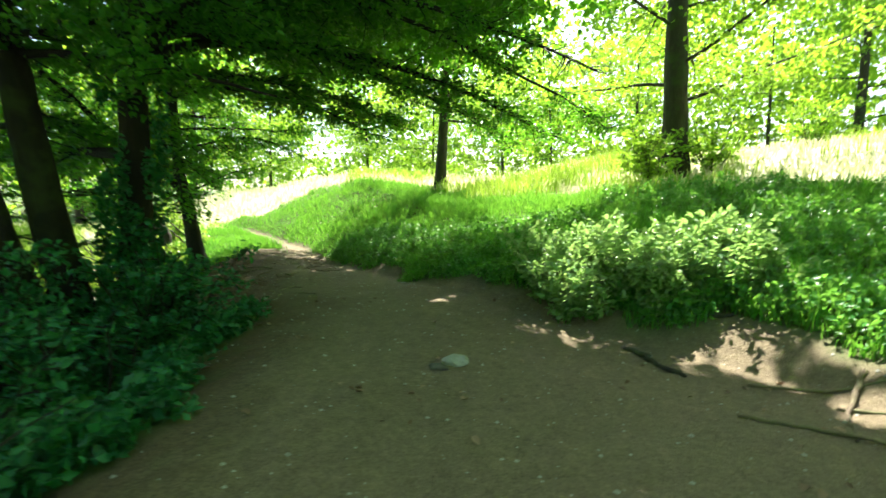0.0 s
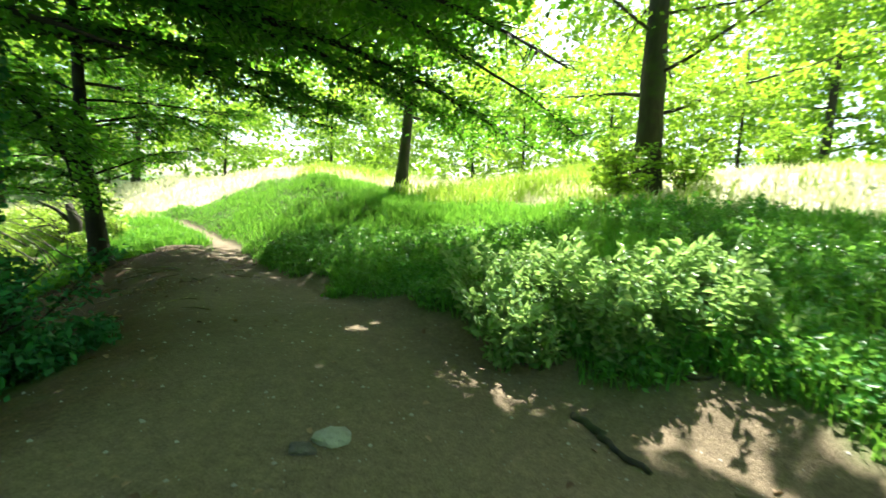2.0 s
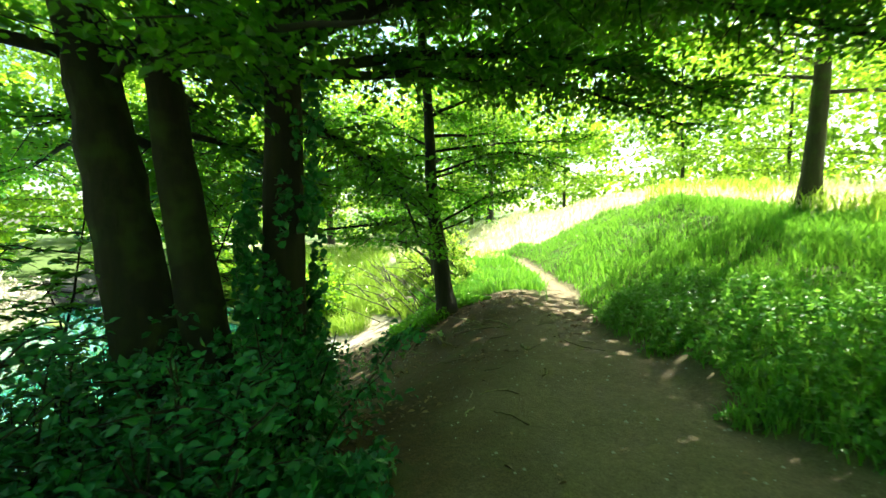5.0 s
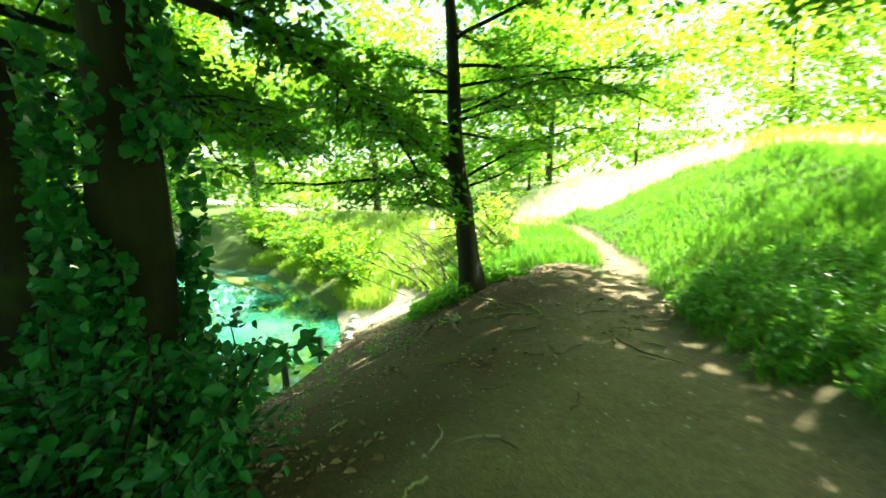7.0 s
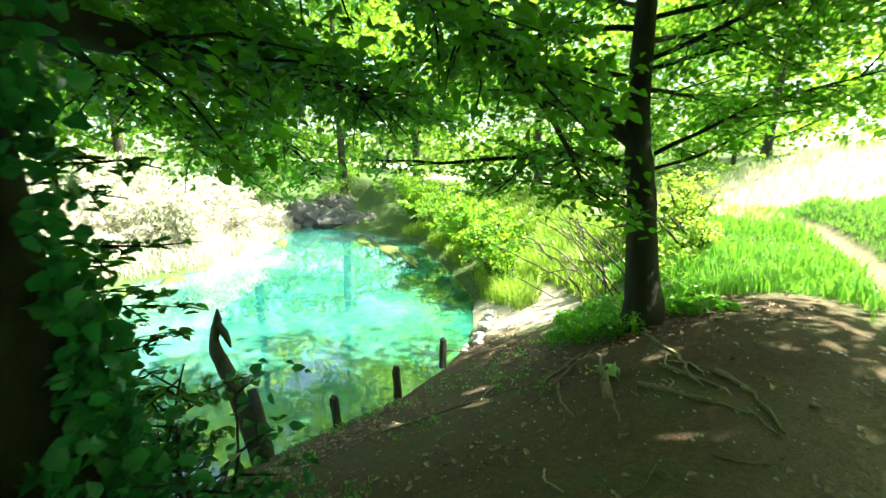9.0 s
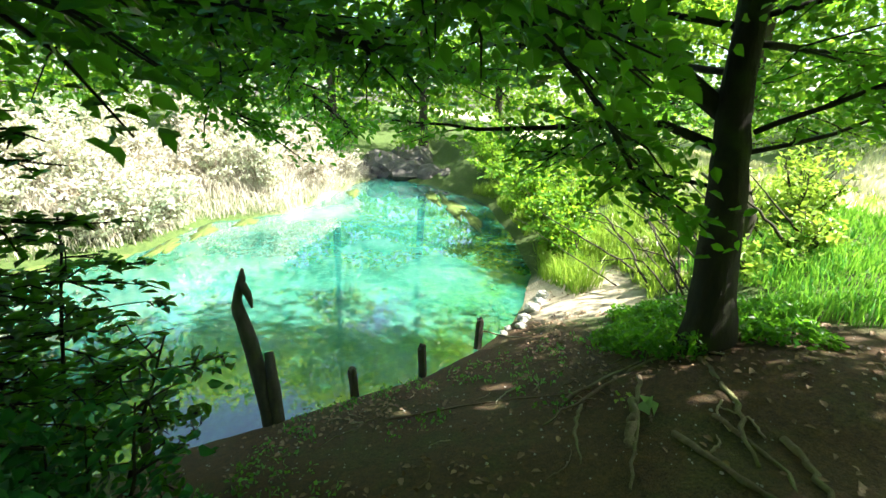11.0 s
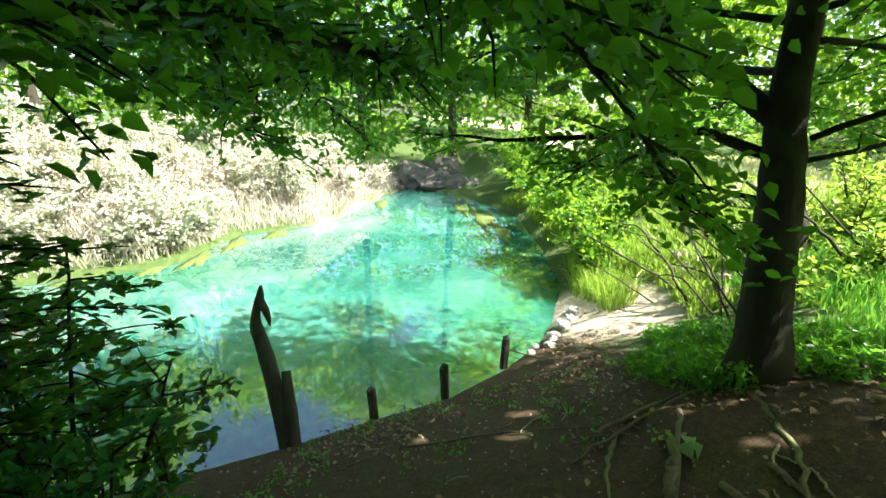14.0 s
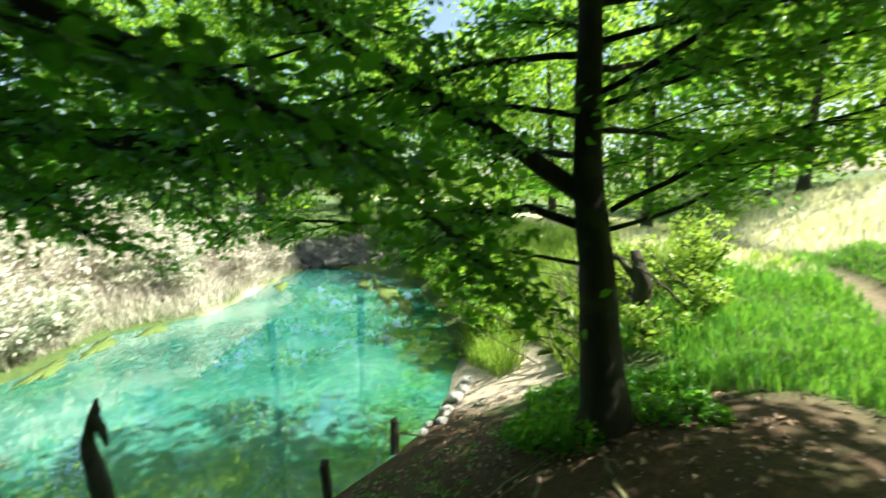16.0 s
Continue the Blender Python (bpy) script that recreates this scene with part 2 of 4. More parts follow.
def leaf_mesh(name, centres, size, mat, rng, flat=0.6, fine=False, slim=0.55, ways=None):
    """Many single folded leaves, mostly lying flat in their sprays; flat 0: turned every way."""
    n = len(centres)
    nrm = rng.standard_normal((n, 3)) * (1 - flat)
    nrm[:, 2] += flat + 0.05
    nrm /= np.linalg.norm(nrm, axis=1)[:, None]
    way = rng.standard_normal((n, 3)) if ways is None else ways + 0.45 * rng.standard_normal((n, 3))
    way -= nrm * (way * nrm).sum(1)[:, None]
    way /= np.linalg.norm(way, axis=1)[:, None] + 1e-9
    side = np.cross(nrm, way)
    s = (size * rng.uniform(0.6, 1.3, n))[:, None]
    c = np.asarray(centres)
    lift = nrm * s * 0.14
    if fine:
        v = [c - way * s * 0.5, c - way * s * 0.18 + side * s * slim * 0.5 + lift, c + way * s * 0.18 + side * s * slim * 0.42 + lift,
             c + way * s * 0.55 - lift * 0.7, c + way * s * 0.18 - side * s * slim * 0.42 + lift, c - way * s * 0.18 - side * s * slim * 0.5 + lift]
        verts = np.stack(v, 1).reshape(-1, 3)
        b = np.arange(n)[:, None] * 6
        faces = np.concatenate([b + np.array([[0, 3, 2, 1]]), b + np.array([[0, 5, 4, 3]])])
    else:
        v = [c - way * s * 0.5, c + side * s * slim * 0.5 + lift, c + way * s * 0.5, c - side * s * slim * 0.5 + lift]
        verts = np.stack(v, 1).reshape(-1, 3)
        b = np.arange(n)[:, None] * 4
        faces = np.concatenate([b + np.array([[0, 2, 1]]), b + np.array([[0, 3, 2]])])
    return fast_mesh(name, verts, faces, mat)


def fast_mesh(name, verts, faces, mat):
    me = bpy.data.meshes.new(name)
    k = faces.shape[1]
    me.vertices.add(len(verts))
    me.vertices.foreach_set("co", np.ascontiguousarray(verts, dtype=np.float32).ravel())
    me.loops.add(faces.size)
    me.loops.foreach_set("vertex_index", np.ascontiguousarray(faces, dtype=np.int32).ravel())
    me.polygons.add(len(faces))
    me.polygons.foreach_set("loop_start", np.arange(0, faces.size, k, dtype=np.int32))
    me.polygons.foreach_set("loop_total", np.full(len(faces), k, dtype=np.int32))
    me.materials.append(mat)
    me.update(calc_edges=True)
    me.validate()
    return me


def blades(name, roots, height, width, mat, rng, bend=0.5):
    """Single grass blades: a bent strip that ends in a point."""
    n = len(roots)
    a = rng.uniform(0, 2 * np.pi, n)
    out = np.stack([np.cos(a), np.sin(a), 0 * a], 1)
    side = np.stack([-np.sin(a), np.cos(a), 0 * a], 1)
    turn = rng.uniform(0, np.pi, n)
    side = side * np.cos(turn)[:, None] + out * np.sin(turn)[:, None]
    h = (height * rng.uniform(0.5, 1.25, n))[:, None]
    w = (width * rng.uniform(0.6, 1.3, n))[:, None]
    lean = (bend * rng.uniform(0.1, 1.0, n))[:, None]
    up = np.array([[0, 0, 1.0]])
    r = np.asarray(roots)
    mid = r + up * h * 0.55 + out * h * lean * 0.3
    tip = r + up * h * (1 - 0.35 * lean) + out * h * lean
    verts = np.stack([r - side * w * 0.5, r + side * w * 0.5, mid + side * w * 0.45, mid - side * w * 0.45, tip], 1).reshape(-1, 3)
    b = np.arange(n)[:, None] * 5
    faces = np.concatenate([b + np.array([[0, 1, 2]]), b + np.array([[0, 2, 3]]), b + np.array([[3, 2, 4]])])
    return fast_mesh(name, verts, faces, mat)


# ---- the lie of the land ----
WATER_Z = -1.47
TRACK = np.array([(0.9, -60), (0.9, -6), (0.8, 0), (0.6, 3), (-0.75, 6), (-2.2, 8.3), (-3.1, 10), (-3.9, 11.75), (-4.85, 13.0), (-6.05, 14.3), (-7.0, 15.2), (-10, 17.2), (-14, 20), (-24, 28), (-60, 50)], float)
TRACK_Z = np.array([0.2, 0.2, 0.25, 0.3, 0.33, 0.24, 0.25, 0.33, 0.38, 0.48, 0.52, 0.5, 0.5, 0.7, 1.2])
TRACK_W = np.array([2.6, 2.6, 2.6, 2.5, 1.15, 0.9, 0.42, 0.2, 0.15, 0.14, 0.14, 0.2, 0.27, 0.27, 0.27])
POND = np.array([(-5.2, 0), (-5.5, 2.5), (-5.85, 4), (-6.2, 5.0), (-6.57, 6.06), (-6.93, 6.91), (-7.26, 7.76), (-7.84, 8.61), (-8.5, 9.3), (-9.3, 9.8), (-10.8, 10.5), (-13.6, 10.9),
                 (-17.6, 11.2), (-20.4, 10.2), (-21.8, 9.0), (-24.5, 7.9), (-21.6, 6.6), (-19.8, 5.9), (-16.2, 4.8), (-15.0, 2.6), (-12.6, 2.1), (-11.8, 0.7), (-11.2, -0.6),
                 (-10.6, -4), (-9.5, -8), (-7, -10), (-5, -7), (-4.9, -3)], float)


def along(line, values, x, y):
    """Distance from a line, which side of it (right is plus), and the values met there."""
    best = np.full(x.shape, 1e9)
    sign, got = np.zeros(x.shape), [np.zeros(x.shape) for _ in values]
    for k in range(len(line) - 1):
        a, d = line[k], line[k + 1] - line[k]
        u = np.clip(((x - a[0]) * d[0] + (y - a[1]) * d[1]) / (d @ d), 0, 1)
        dx, dy = x - a[0] - u * d[0], y - a[1] - u * d[1]
        r = np.hypot(dx, dy)
        near = r < best
        best = np.where(near, r, best)
        sign = np.where(near, np.sign(d[1] * dx - d[0] * dy), sign)
        for g, v in zip(range(len(values)), values):
            got[g] = np.where(near, v[k] + u * (v[k + 1] - v[k]), got[g])
    return best, sign, got


def from_pond(x, y):
    """Distance from the shore: plus on land, minus in the water."""
    ring = np.concatenate([POND, POND[:1]])
    d, _, _ = along(ring, [], x, y)
    inside = np.zeros(x.shape, bool)
    for (x0, y0), (x1, y1) in zip(ring[:-1], ring[1:]):
        if y0 != y1:
            inside ^= ((y0 > y) != (y1 > y)) & (x < (x1 - x0) * (y - y0) / (y1 - y0) + x0)
    return np.where(inside, -d, d)


def land(x, y):
    """Height of the ground, and how much of it is trodden earth, meadow and pale sand."""
    x, y = np.asarray(x, float), np.asarray(y, float)
    d, sign, (zp, w) = along(TRACK, [TRACK_Z, TRACK_W], x, y)
    side = np.where(sign > 0, d, 0)
    over = np.maximum(side - w * 0.8, 0)
    steep = 0.25 + 0.30 * smooth(10.8, 14.5, y) * smooth(1.5, -4.0, x)
    rise = steep * np.minimum(over, 3.0) + (0.22 - 0.12 * smooth(2.0, -4.0, x)) * np.clip(over - 3.0, 0, 5.0) + 0.015 * np.maximum(over - 8.0, 0)
    z = zp + rise + 0.10 * smooth(0.0, 0.5, over)
    z = z - 0.07 * np.clip(y - 15.5, 0, 18) * smooth(-3.0, -8.0, x)
    z = z + 0.5 * smooth(7.0, 10.0, over) * smooth(2.0, 6.0, x)
    dw = from_pond(x, y)
    near_side = np.maximum(smooth(-13.0, -9.0, x), smooth(10.4, 11.4, y))
    bank = 0.05 + (0.15 + 0.29 * near_side) * np.maximum(dw, 0) + 0.25 * (1 - near_side) * smooth(0, 2.5, dw)
    shore = WATER_Z + np.where(dw > 0, bank * smooth(-0.05, 0.12, dw), np.maximum(0.9 * dw, -1.5))
    k = 0.22
    hgt = np.clip(0.5 + 0.5 * (z - shore) / k, 0, 1)
    z = z * (1 - hgt) + shore * hgt - k * hgt * (1 - hgt)
    wob = 0.10 * lattice(x * 0.5, y * 0.5, 1) + 0.045 * lattice(x * 1.7, y * 1.7, 2) + 0.018 * lattice(x * 5, y * 5, 3) + 0.008 * lattice(x * 13, y * 13, 4)
    z = z + wob * np.where(dw > 0, smooth(0, 0.8, dw) * 0.8 + 0.2, 1) * (0.45 + 0.55 * smooth(0, 2, over))
    z = z + 0.2 * np.exp(-((x + 5.45) ** 2 + (y - 10.0) ** 2) / 1.1)
    ragged = 0.3 * lattice(x * 1.1, y * 1.1, 7) + 0.18 * lattice(x * 3.7, y * 3.7, 8)
    dirt = smooth(0.25, -0.15, d - w + ragged * np.minimum(1, w))
    edge = 10.2 + 1.0 * smooth(-6.0, -5.1, x)
    bare = smooth(-9.2, -8.2, x + 0.3 * ragged) * smooth(0.5, -0.5, y + ragged - edge) * smooth(4.6, 5.6, y + ragged) * (sign < 0) * (d < 8)
    dirt = np.maximum(dirt, bare)
    # The sun-bright band beyond the crest, which takes the glaring meadow colour.
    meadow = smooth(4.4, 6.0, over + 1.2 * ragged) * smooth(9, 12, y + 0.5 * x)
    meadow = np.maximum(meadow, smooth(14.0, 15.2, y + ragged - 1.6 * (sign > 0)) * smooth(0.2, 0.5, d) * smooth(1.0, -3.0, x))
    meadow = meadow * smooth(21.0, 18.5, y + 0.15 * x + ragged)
    sandy = smooth(1.25, 0.75, np.hypot((x + 8.85) * 0.68, (y - 10.5) * 1.2) + 0.5 * ragged) + smooth(0.45, 0.0, dw + ragged) * (1 - near_side) * smooth(1, -3, y - 8) * smooth(3.5, 5.5, y)
    return z, dirt, meadow, np.clip(sandy, 0, 1)


def humus(x, y):
    """How far the bare bank above the water is leaf mould, darkened to carry some shade."""
    d, sign, (zp, w) = along(TRACK, [TRACK_Z, TRACK_W], x, y)
    patchy = 0.35 * lattice(x * 0.9, y * 0.9, 41) + 0.2 * lattice(x * 2.6, y * 2.6, 42)
    return smooth(-0.5, 0.9, d - w + 0.4 + patchy) * (sign < 0) * smooth(12.0, 10.5, y) * smooth(-10, -8.5, x)


def height(x, y):
    return float(land(np.array([x]), np.array([y]))[0][0])


def axis(lo, fine_lo, fine_hi, hi, step):
    mid = np.arange(fine_lo, fine_hi, step)
    grow = np.cumsum(step * 1.22 ** np.arange(1, 40))
    return np.concatenate([[lo], (fine_lo - grow[grow < fine_lo - lo])[::-1], mid, fine_hi + grow[grow < hi - fine_hi], [hi]])


gx, gy = axis(-900, -12, 9, 900, 0.1), axis(-900, -3, 19, 900, 0.1)
X, Y = np.meshgrid(gx, gy)
Z, DIRT, MEAD, SAND = land(X.ravel(), Y.ravel())
cells = np.arange(len(gx) * len(gy)).reshape(len(gy), len(gx))
quads = np.stack([cells[:-1, :-1].ravel(), cells[:-1, 1:].ravel(), cells[1:, 1:].ravel(), cells[1:, :-1].ravel()], 1)
ground_mesh = fast_mesh("ground", np.stack([X.ravel(), Y.ravel(), Z], 1), quads, GROUND)
ground_mesh.polygons.foreach_set("use_smooth", [True] * len(ground_mesh.polygons))
cover = ground_mesh.color_attributes.new("cover", "FLOAT_COLOR", "POINT")
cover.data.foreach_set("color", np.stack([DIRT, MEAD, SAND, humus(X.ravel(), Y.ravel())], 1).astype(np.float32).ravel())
ground = tagged(new("ground", ground_mesh), "brown trodden earth path through a grassy bank above the pond", "ground", kind="structure")

wx, wy = np.arange(-27, -3.5, 0.3), np.arange(-11, 13, 0.3)
WX, WY = np.meshgrid(wx, wy)
wc = np.arange(WX.size).reshape(WX.shape)
wq = np.stack([wc[:-1, :-1].ravel(), wc[:-1, 1:].ravel(), wc[1:, 1:].ravel(), wc[1:, :-1].ravel()], 1)
wd = from_pond(WX.ravel(), WY.ravel())
wq = wq[(wd[wq] < 0.6).any(1)]
water_mesh = fast_mesh("water", np.stack([WX.ravel(), WY.ravel(), np.full(WX.size, WATER_Z)], 1), wq, WATER)
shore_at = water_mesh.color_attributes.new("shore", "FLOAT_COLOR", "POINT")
# Where the mirrored trees are painted in, strongest at the near shore.
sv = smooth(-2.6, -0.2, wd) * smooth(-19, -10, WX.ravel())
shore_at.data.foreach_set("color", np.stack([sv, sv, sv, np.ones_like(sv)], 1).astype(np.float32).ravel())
water = tagged(new("water", water_mesh), "still turquoise pond water mirroring the trees", "water", kind="structure")


# ---- trees ----
def curve_points(start, way, length, steps, rng, wander=0.12, pull=0.0):
    p, d = np.array(start, float), np.array(way, float)
    d /= np.linalg.norm(d)
    pts = [p.copy()]
    for _ in range(steps):
        d = d + wander * rng.standard_normal(3) + np.array([0, 0, pull])
        d /= np.linalg.norm(d)
        p = p + d * length / steps
        pts.append(p.copy())
    return np.array(pts)


def along_curve(pts, u):
    f = np.clip(u, 0, 1) * (len(pts) - 1)
    k = np.minimum(f.astype(int), len(pts) - 2)
    return pts[k] + (f - k)[:, None] * (pts[k + 1] - pts[k]), pts[k + 1] - pts[k]


def sprays(limbs, rng, per_metre, twig_length, leaves_per_twig, spread, first=0.15):
    """Side twigs in flat sprays along each limb, and the places of the leaves on them."""
    pieces, spots, ways = [], [], []
    for pts, r0 in limbs:
        length = np.linalg.norm(np.diff(pts, axis=0), axis=1).sum()
        for k in range(max(3, int(length * per_metre))):
            u = np.array([first + (1 - first) * rng.uniform()])
            p, d = along_curve(pts, u)
            p, d = p[0], d[0] / (np.linalg.norm(d[0]) + 1e-9)
            out = np.cross(d, [0, 0, 1.0]) * rng.choice([-1, 1])
            if np.linalg.norm(out) < 0.3:
                out = rng.standard_normal(3) * [1, 1, 0.2]
            out /= np.linalg.norm(out)
            way = out * rng.uniform(0.6, 1.1) + d * rng.uniform(0.2, 0.9) + np.array([0, 0, rng.uniform(-0.35, 0.25)])
            tl = twig_length * rng.uniform(0.45, 1.2) * (1.05 - 0.5 * u[0])
            twig = curve_points(p, way, tl, 4, rng, 0.16, -0.05)
            pieces.append(tube(twig[::2], np.linspace(0.009, 0.003, 3) * (1 + 6 * r0), 3))
            m = int(leaves_per_twig * tl / twig_length * rng.uniform(0.6, 1.2)) + 2
            q, w = along_curve(twig, rng.uniform(0.1, 1.05, m))
            spots.append(q + rng.standard_normal((m, 3)) * spread * [1, 1, 0.4])
            ways.append(w / (np.linalg.norm(w, axis=1)[:, None] + 1e-9))
    return pieces, np.concatenate(spots), np.concatenate(ways)


def lumps(centre, reach, count, per, size, mat, rng, foot, spread=0.5):
    """The upper crown: many loose clumps of leaves in a rounded, gappy head."""
    c = rng.standard_normal((count, 3))
    c /= np.linalg.norm(c, axis=1)[:, None]
    c *= rng.uniform(0.25, 1.0, (count, 1)) ** 0.5 * np.array(reach) * rng.uniform(0.85, 1.15, (count, 1))
    spots = np.repeat(c + np.array(centre), per, 0) + rng.standard_normal((count * per, 3)) * [spread, spread, spread * 0.55]
    spots = spots[~in_gap(spots + foot)]
    return leaf_mesh("upper_crown", spots, size, mat, rng, 0.4, False, 0.7)


def over_path(p):
    """Whether points hang low over the path, where they would block the camera's view."""
    d, _, (zp, w) = along(TRACK, [TRACK_Z, TRACK_W], p[:, 0], p[:, 1])
    return (d < np.maximum(w, 1.0) + 0.5) & (p[:, 2] < zp + np.where(p[:, 1] < 9.2, 2.55, 1.75)) & (p[:, 1] < 12)


# Spots to light and their radii: holes are cut in the canopy above.
GAPS = [(1.6, 5.4, 0.75, 0.75), (2.3, 5.25, 0.8, 0.55), (2.85, 4.75, 0.7, 0.8), (3.2, 3.5, 0.5, 0.4), (2.75, 4.05, 0.45, 0.25), (3.9, 3.5, 0.5, 0.45), (2.7, 3.0, 0.3, 0.2), (0.0, 5.75, 0.3, 0.11), (0.15, 5.95, 0.3, 0.08),
        (-4.7, 9.35, -0.1, 0.11), (-5.7, 8.4, -0.5, 0.12), (-6.2, 8.5, -0.8, 0.1), (-3.7, 8.5, 0.1, 0.08), (-6.0, 7.6, -0.8, 0.09)]


def in_gap(p):
    """Whether leaves lie in the holes cut sunward through the canopy to light chosen spots."""
    out = np.zeros(len(p), bool)
    ray = np.array(sun_way)
    for gx0, gy0, gz0, r in GAPS:
        q = p - np.array([gx0, gy0, gz0])
        far = q @ ray
        wide = np.linalg.norm(q - far[:, None] * ray, axis=1)
        out |= (far > 1.4) & (wide < r * (1.05 + 0.3 * lattice(p[:, 0] * 2.3, p[:, 1] * 2.3, 91) + 0.3 * lattice(p[:, 0] * 9, p[:, 1] * 9, 92)))
    return out


def tree(name, label, group, trunk_pts, trunk_r, limbs, seed, bark=BARK, leaf=LEAF, per_metre=5.0, twig=0.9, leaves=40, leaf_size=0.085, spread=0.13, fine=True, flat=0.55, sides=14, head=()):
    """A tree at its foot: trunk, single limbs, twigs and a crown of leaves. A limb is a start, a way, a length, a radius and a pull, or points and a radius."""
    rng = np.random.default_rng(seed)
    foot = np.array(trunk_pts[0], float)
    root = empty(name, foot, label, "tree", group)
    pts = np.array(trunk_pts, float) - foot
    u = np.linspace(0, 1, 30)
    dense, _ = along_curve(pts, u)
    dense[1:, :2] += np.cumsum(rng.standard_normal((29, 2)) * trunk_r * 0.03, axis=0)
    radii = trunk_r * (1 - 0.72 * u) * (1 + 0.5 * np.exp(-u * 26))
    dense[0, 2] -= 0.25
    v, f = tube(dense, radii, sides, 0.035, rng)
    part("trunk", mesh_of("trunk", v, f, bark), root)
    made = []
    for spec in limbs:
        if len(spec) == 2:
            lp, _ = along_curve(np.array(spec[0], float) - foot, np.linspace(0, 1, 13))
            lp[2:] += np.cumsum(rng.standard_normal((11, 3)) * 0.012, axis=0)
            r = spec[1]
        else:
            start, way, length, r, pull = spec
            lp = curve_points(np.array(start) - foot, way, length, 12, rng, 0.07, pull)
        v, f = tube(lp, r * np.linspace(1, 0.22, 13), 8, 0.05, rng)
        part("limb", mesh_of("limb", v, f, bark), root)
        made.append((lp, r))
    pieces, spots, ways = sprays(made, rng, per_metre, twig, leaves, spread)
    hung = over_path(np.concatenate([q[0] for q in pieces]) + foot)
    ends = np.cumsum([0] + [len(q[0]) for q in pieces])
    pieces = [q for q, a, b in zip(pieces, ends[:-1], ends[1:]) if not hung[a:b].any()]
    free = ~over_path(spots + foot) & ~in_gap(spots + foot)
    spots, ways = spots[free], ways[free]
    v, f = joined(pieces)
    tagged(part("twig_spray", mesh_of("twig_spray", v, f, bark), root), kind="stuff")
    tagged(part("crown", leaf_mesh("crown", spots, leaf_size, leaf, rng, flat, fine, 0.6, ways), root), kind="stuff")
    # The near trees' heads hang above the view, placed for the shade they cast.
    for centre, reach, count in head:
        tagged(part("upper_crown", lumps(np.array(centre) - foot, reach, count, 76, 0.20, leaf, rng, foot), root), kind="stuff")
    return root


def ring_limbs(foot, lean, lo, hi, count, length, r, seed, up=0.35, pull=0.0):
    """Limbs all round a trunk."""
    rng = np.random.default_rng(seed)
    out = []
    for k in range(count):
        h = lo + (hi - lo) * (k + 0.5) / count
        a = k * 2.4 + rng.uniform(-0.5, 0.5)
        fall = 1 - 0.45 * (k / count)
        out.append(((foot[0] + lean[0] * h, foot[1] + lean[1] * h, foot[2] + h), (math.cos(a), math.sin(a), up + rng.uniform(-0.2, 0.3)), length * fall * rng.uniform(0.8, 1.2), r * fall, pull))
    return out


# the tree on the bank
bx, by = -5.42, 9.97
bz = height(bx, by)
bank_limbs = [((-5.8, 9.95, 1.9), (-0.12, -0.92, 0.55), 3.8, 0.085, 0.0),
              ([(-5.75, 9.95, 1.62), (-5.95, 9.55, 1.78), (-6.2, 9.0, 1.72), (-6.7, 8.2, 1.6), (-7.2, 7.4, 1.65)], 0.045),
              ((-5.6, 10.1, 1.75), (0.75, 0.65, 0.45), 1.9, 0.024, 0.0),
              ((-5.6, 10.1, 1.6), (0.3, 0.95, 0.25), 1.9, 0.022, 0.0),
              ((-5.75, 9.95, 1.3), (-0.6, -0.75, 0.05), 1.6, 0.02, 0.0),
              ((-5.8, 10.0, 2.2), (-0.95, -0.3, 0.15), 3.4, 0.03, -0.02), ((-5.8, 10.0, 2.0), (-0.9, 0.4, 0.1), 3.2, 0.028, -0.02),
              ((-5.75, 10.0, 2.5), (-0.7, -0.7, 0.2), 3.6, 0.03, -0.03), ((-5.75, 10.1, 2.4), (-0.2, 0.95, 0.1), 3.2, 0.028, -0.02),
              ((-5.8, 10.1, 2.7), (0.8, 0.1, 0.2), 3.0, 0.028, -0.02), ((-5.8, 10.1, 3.0), (-0.3, -0.95, 0.15), 4.2, 0.034, -0.02),
              ((-5.8, 10.1, 3.2), (-0.9, 0.1, 0.2), 3.6, 0.03, -0.02), ((-5.8, 10.1, 3.1), (0.5, 0.85, 0.2), 3.2, 0.03, -0.02)]
bank_limbs += [((-5.8, 10.1, 2.9), (-0.5, 0.85, 0.12), 3.6, 0.032, -0.01), ((-5.8, 10.1, 3.4), (0.1, 1.0, 0.15), 3.8, 0.034, -0.01), ((-5.8, 10.1, 2.6), (0.25, 0.95, 0.2), 3.0, 0.026, 0.0)]
bank_limbs += ring_limbs((bx - 0.1, by, bz), (-0.08, 0.01), 3.6, 6.0, 8, 3.2, 0.034, 5, 0.3)
# Both heads are out of view, set sunward to shade bank and path.
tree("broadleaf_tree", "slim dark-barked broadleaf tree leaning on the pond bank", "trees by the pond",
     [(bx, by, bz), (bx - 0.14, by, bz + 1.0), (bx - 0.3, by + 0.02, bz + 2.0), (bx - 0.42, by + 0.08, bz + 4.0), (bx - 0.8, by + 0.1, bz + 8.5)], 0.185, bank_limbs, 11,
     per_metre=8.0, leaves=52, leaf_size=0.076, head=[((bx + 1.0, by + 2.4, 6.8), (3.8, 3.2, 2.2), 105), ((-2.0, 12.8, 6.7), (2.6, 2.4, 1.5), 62)])

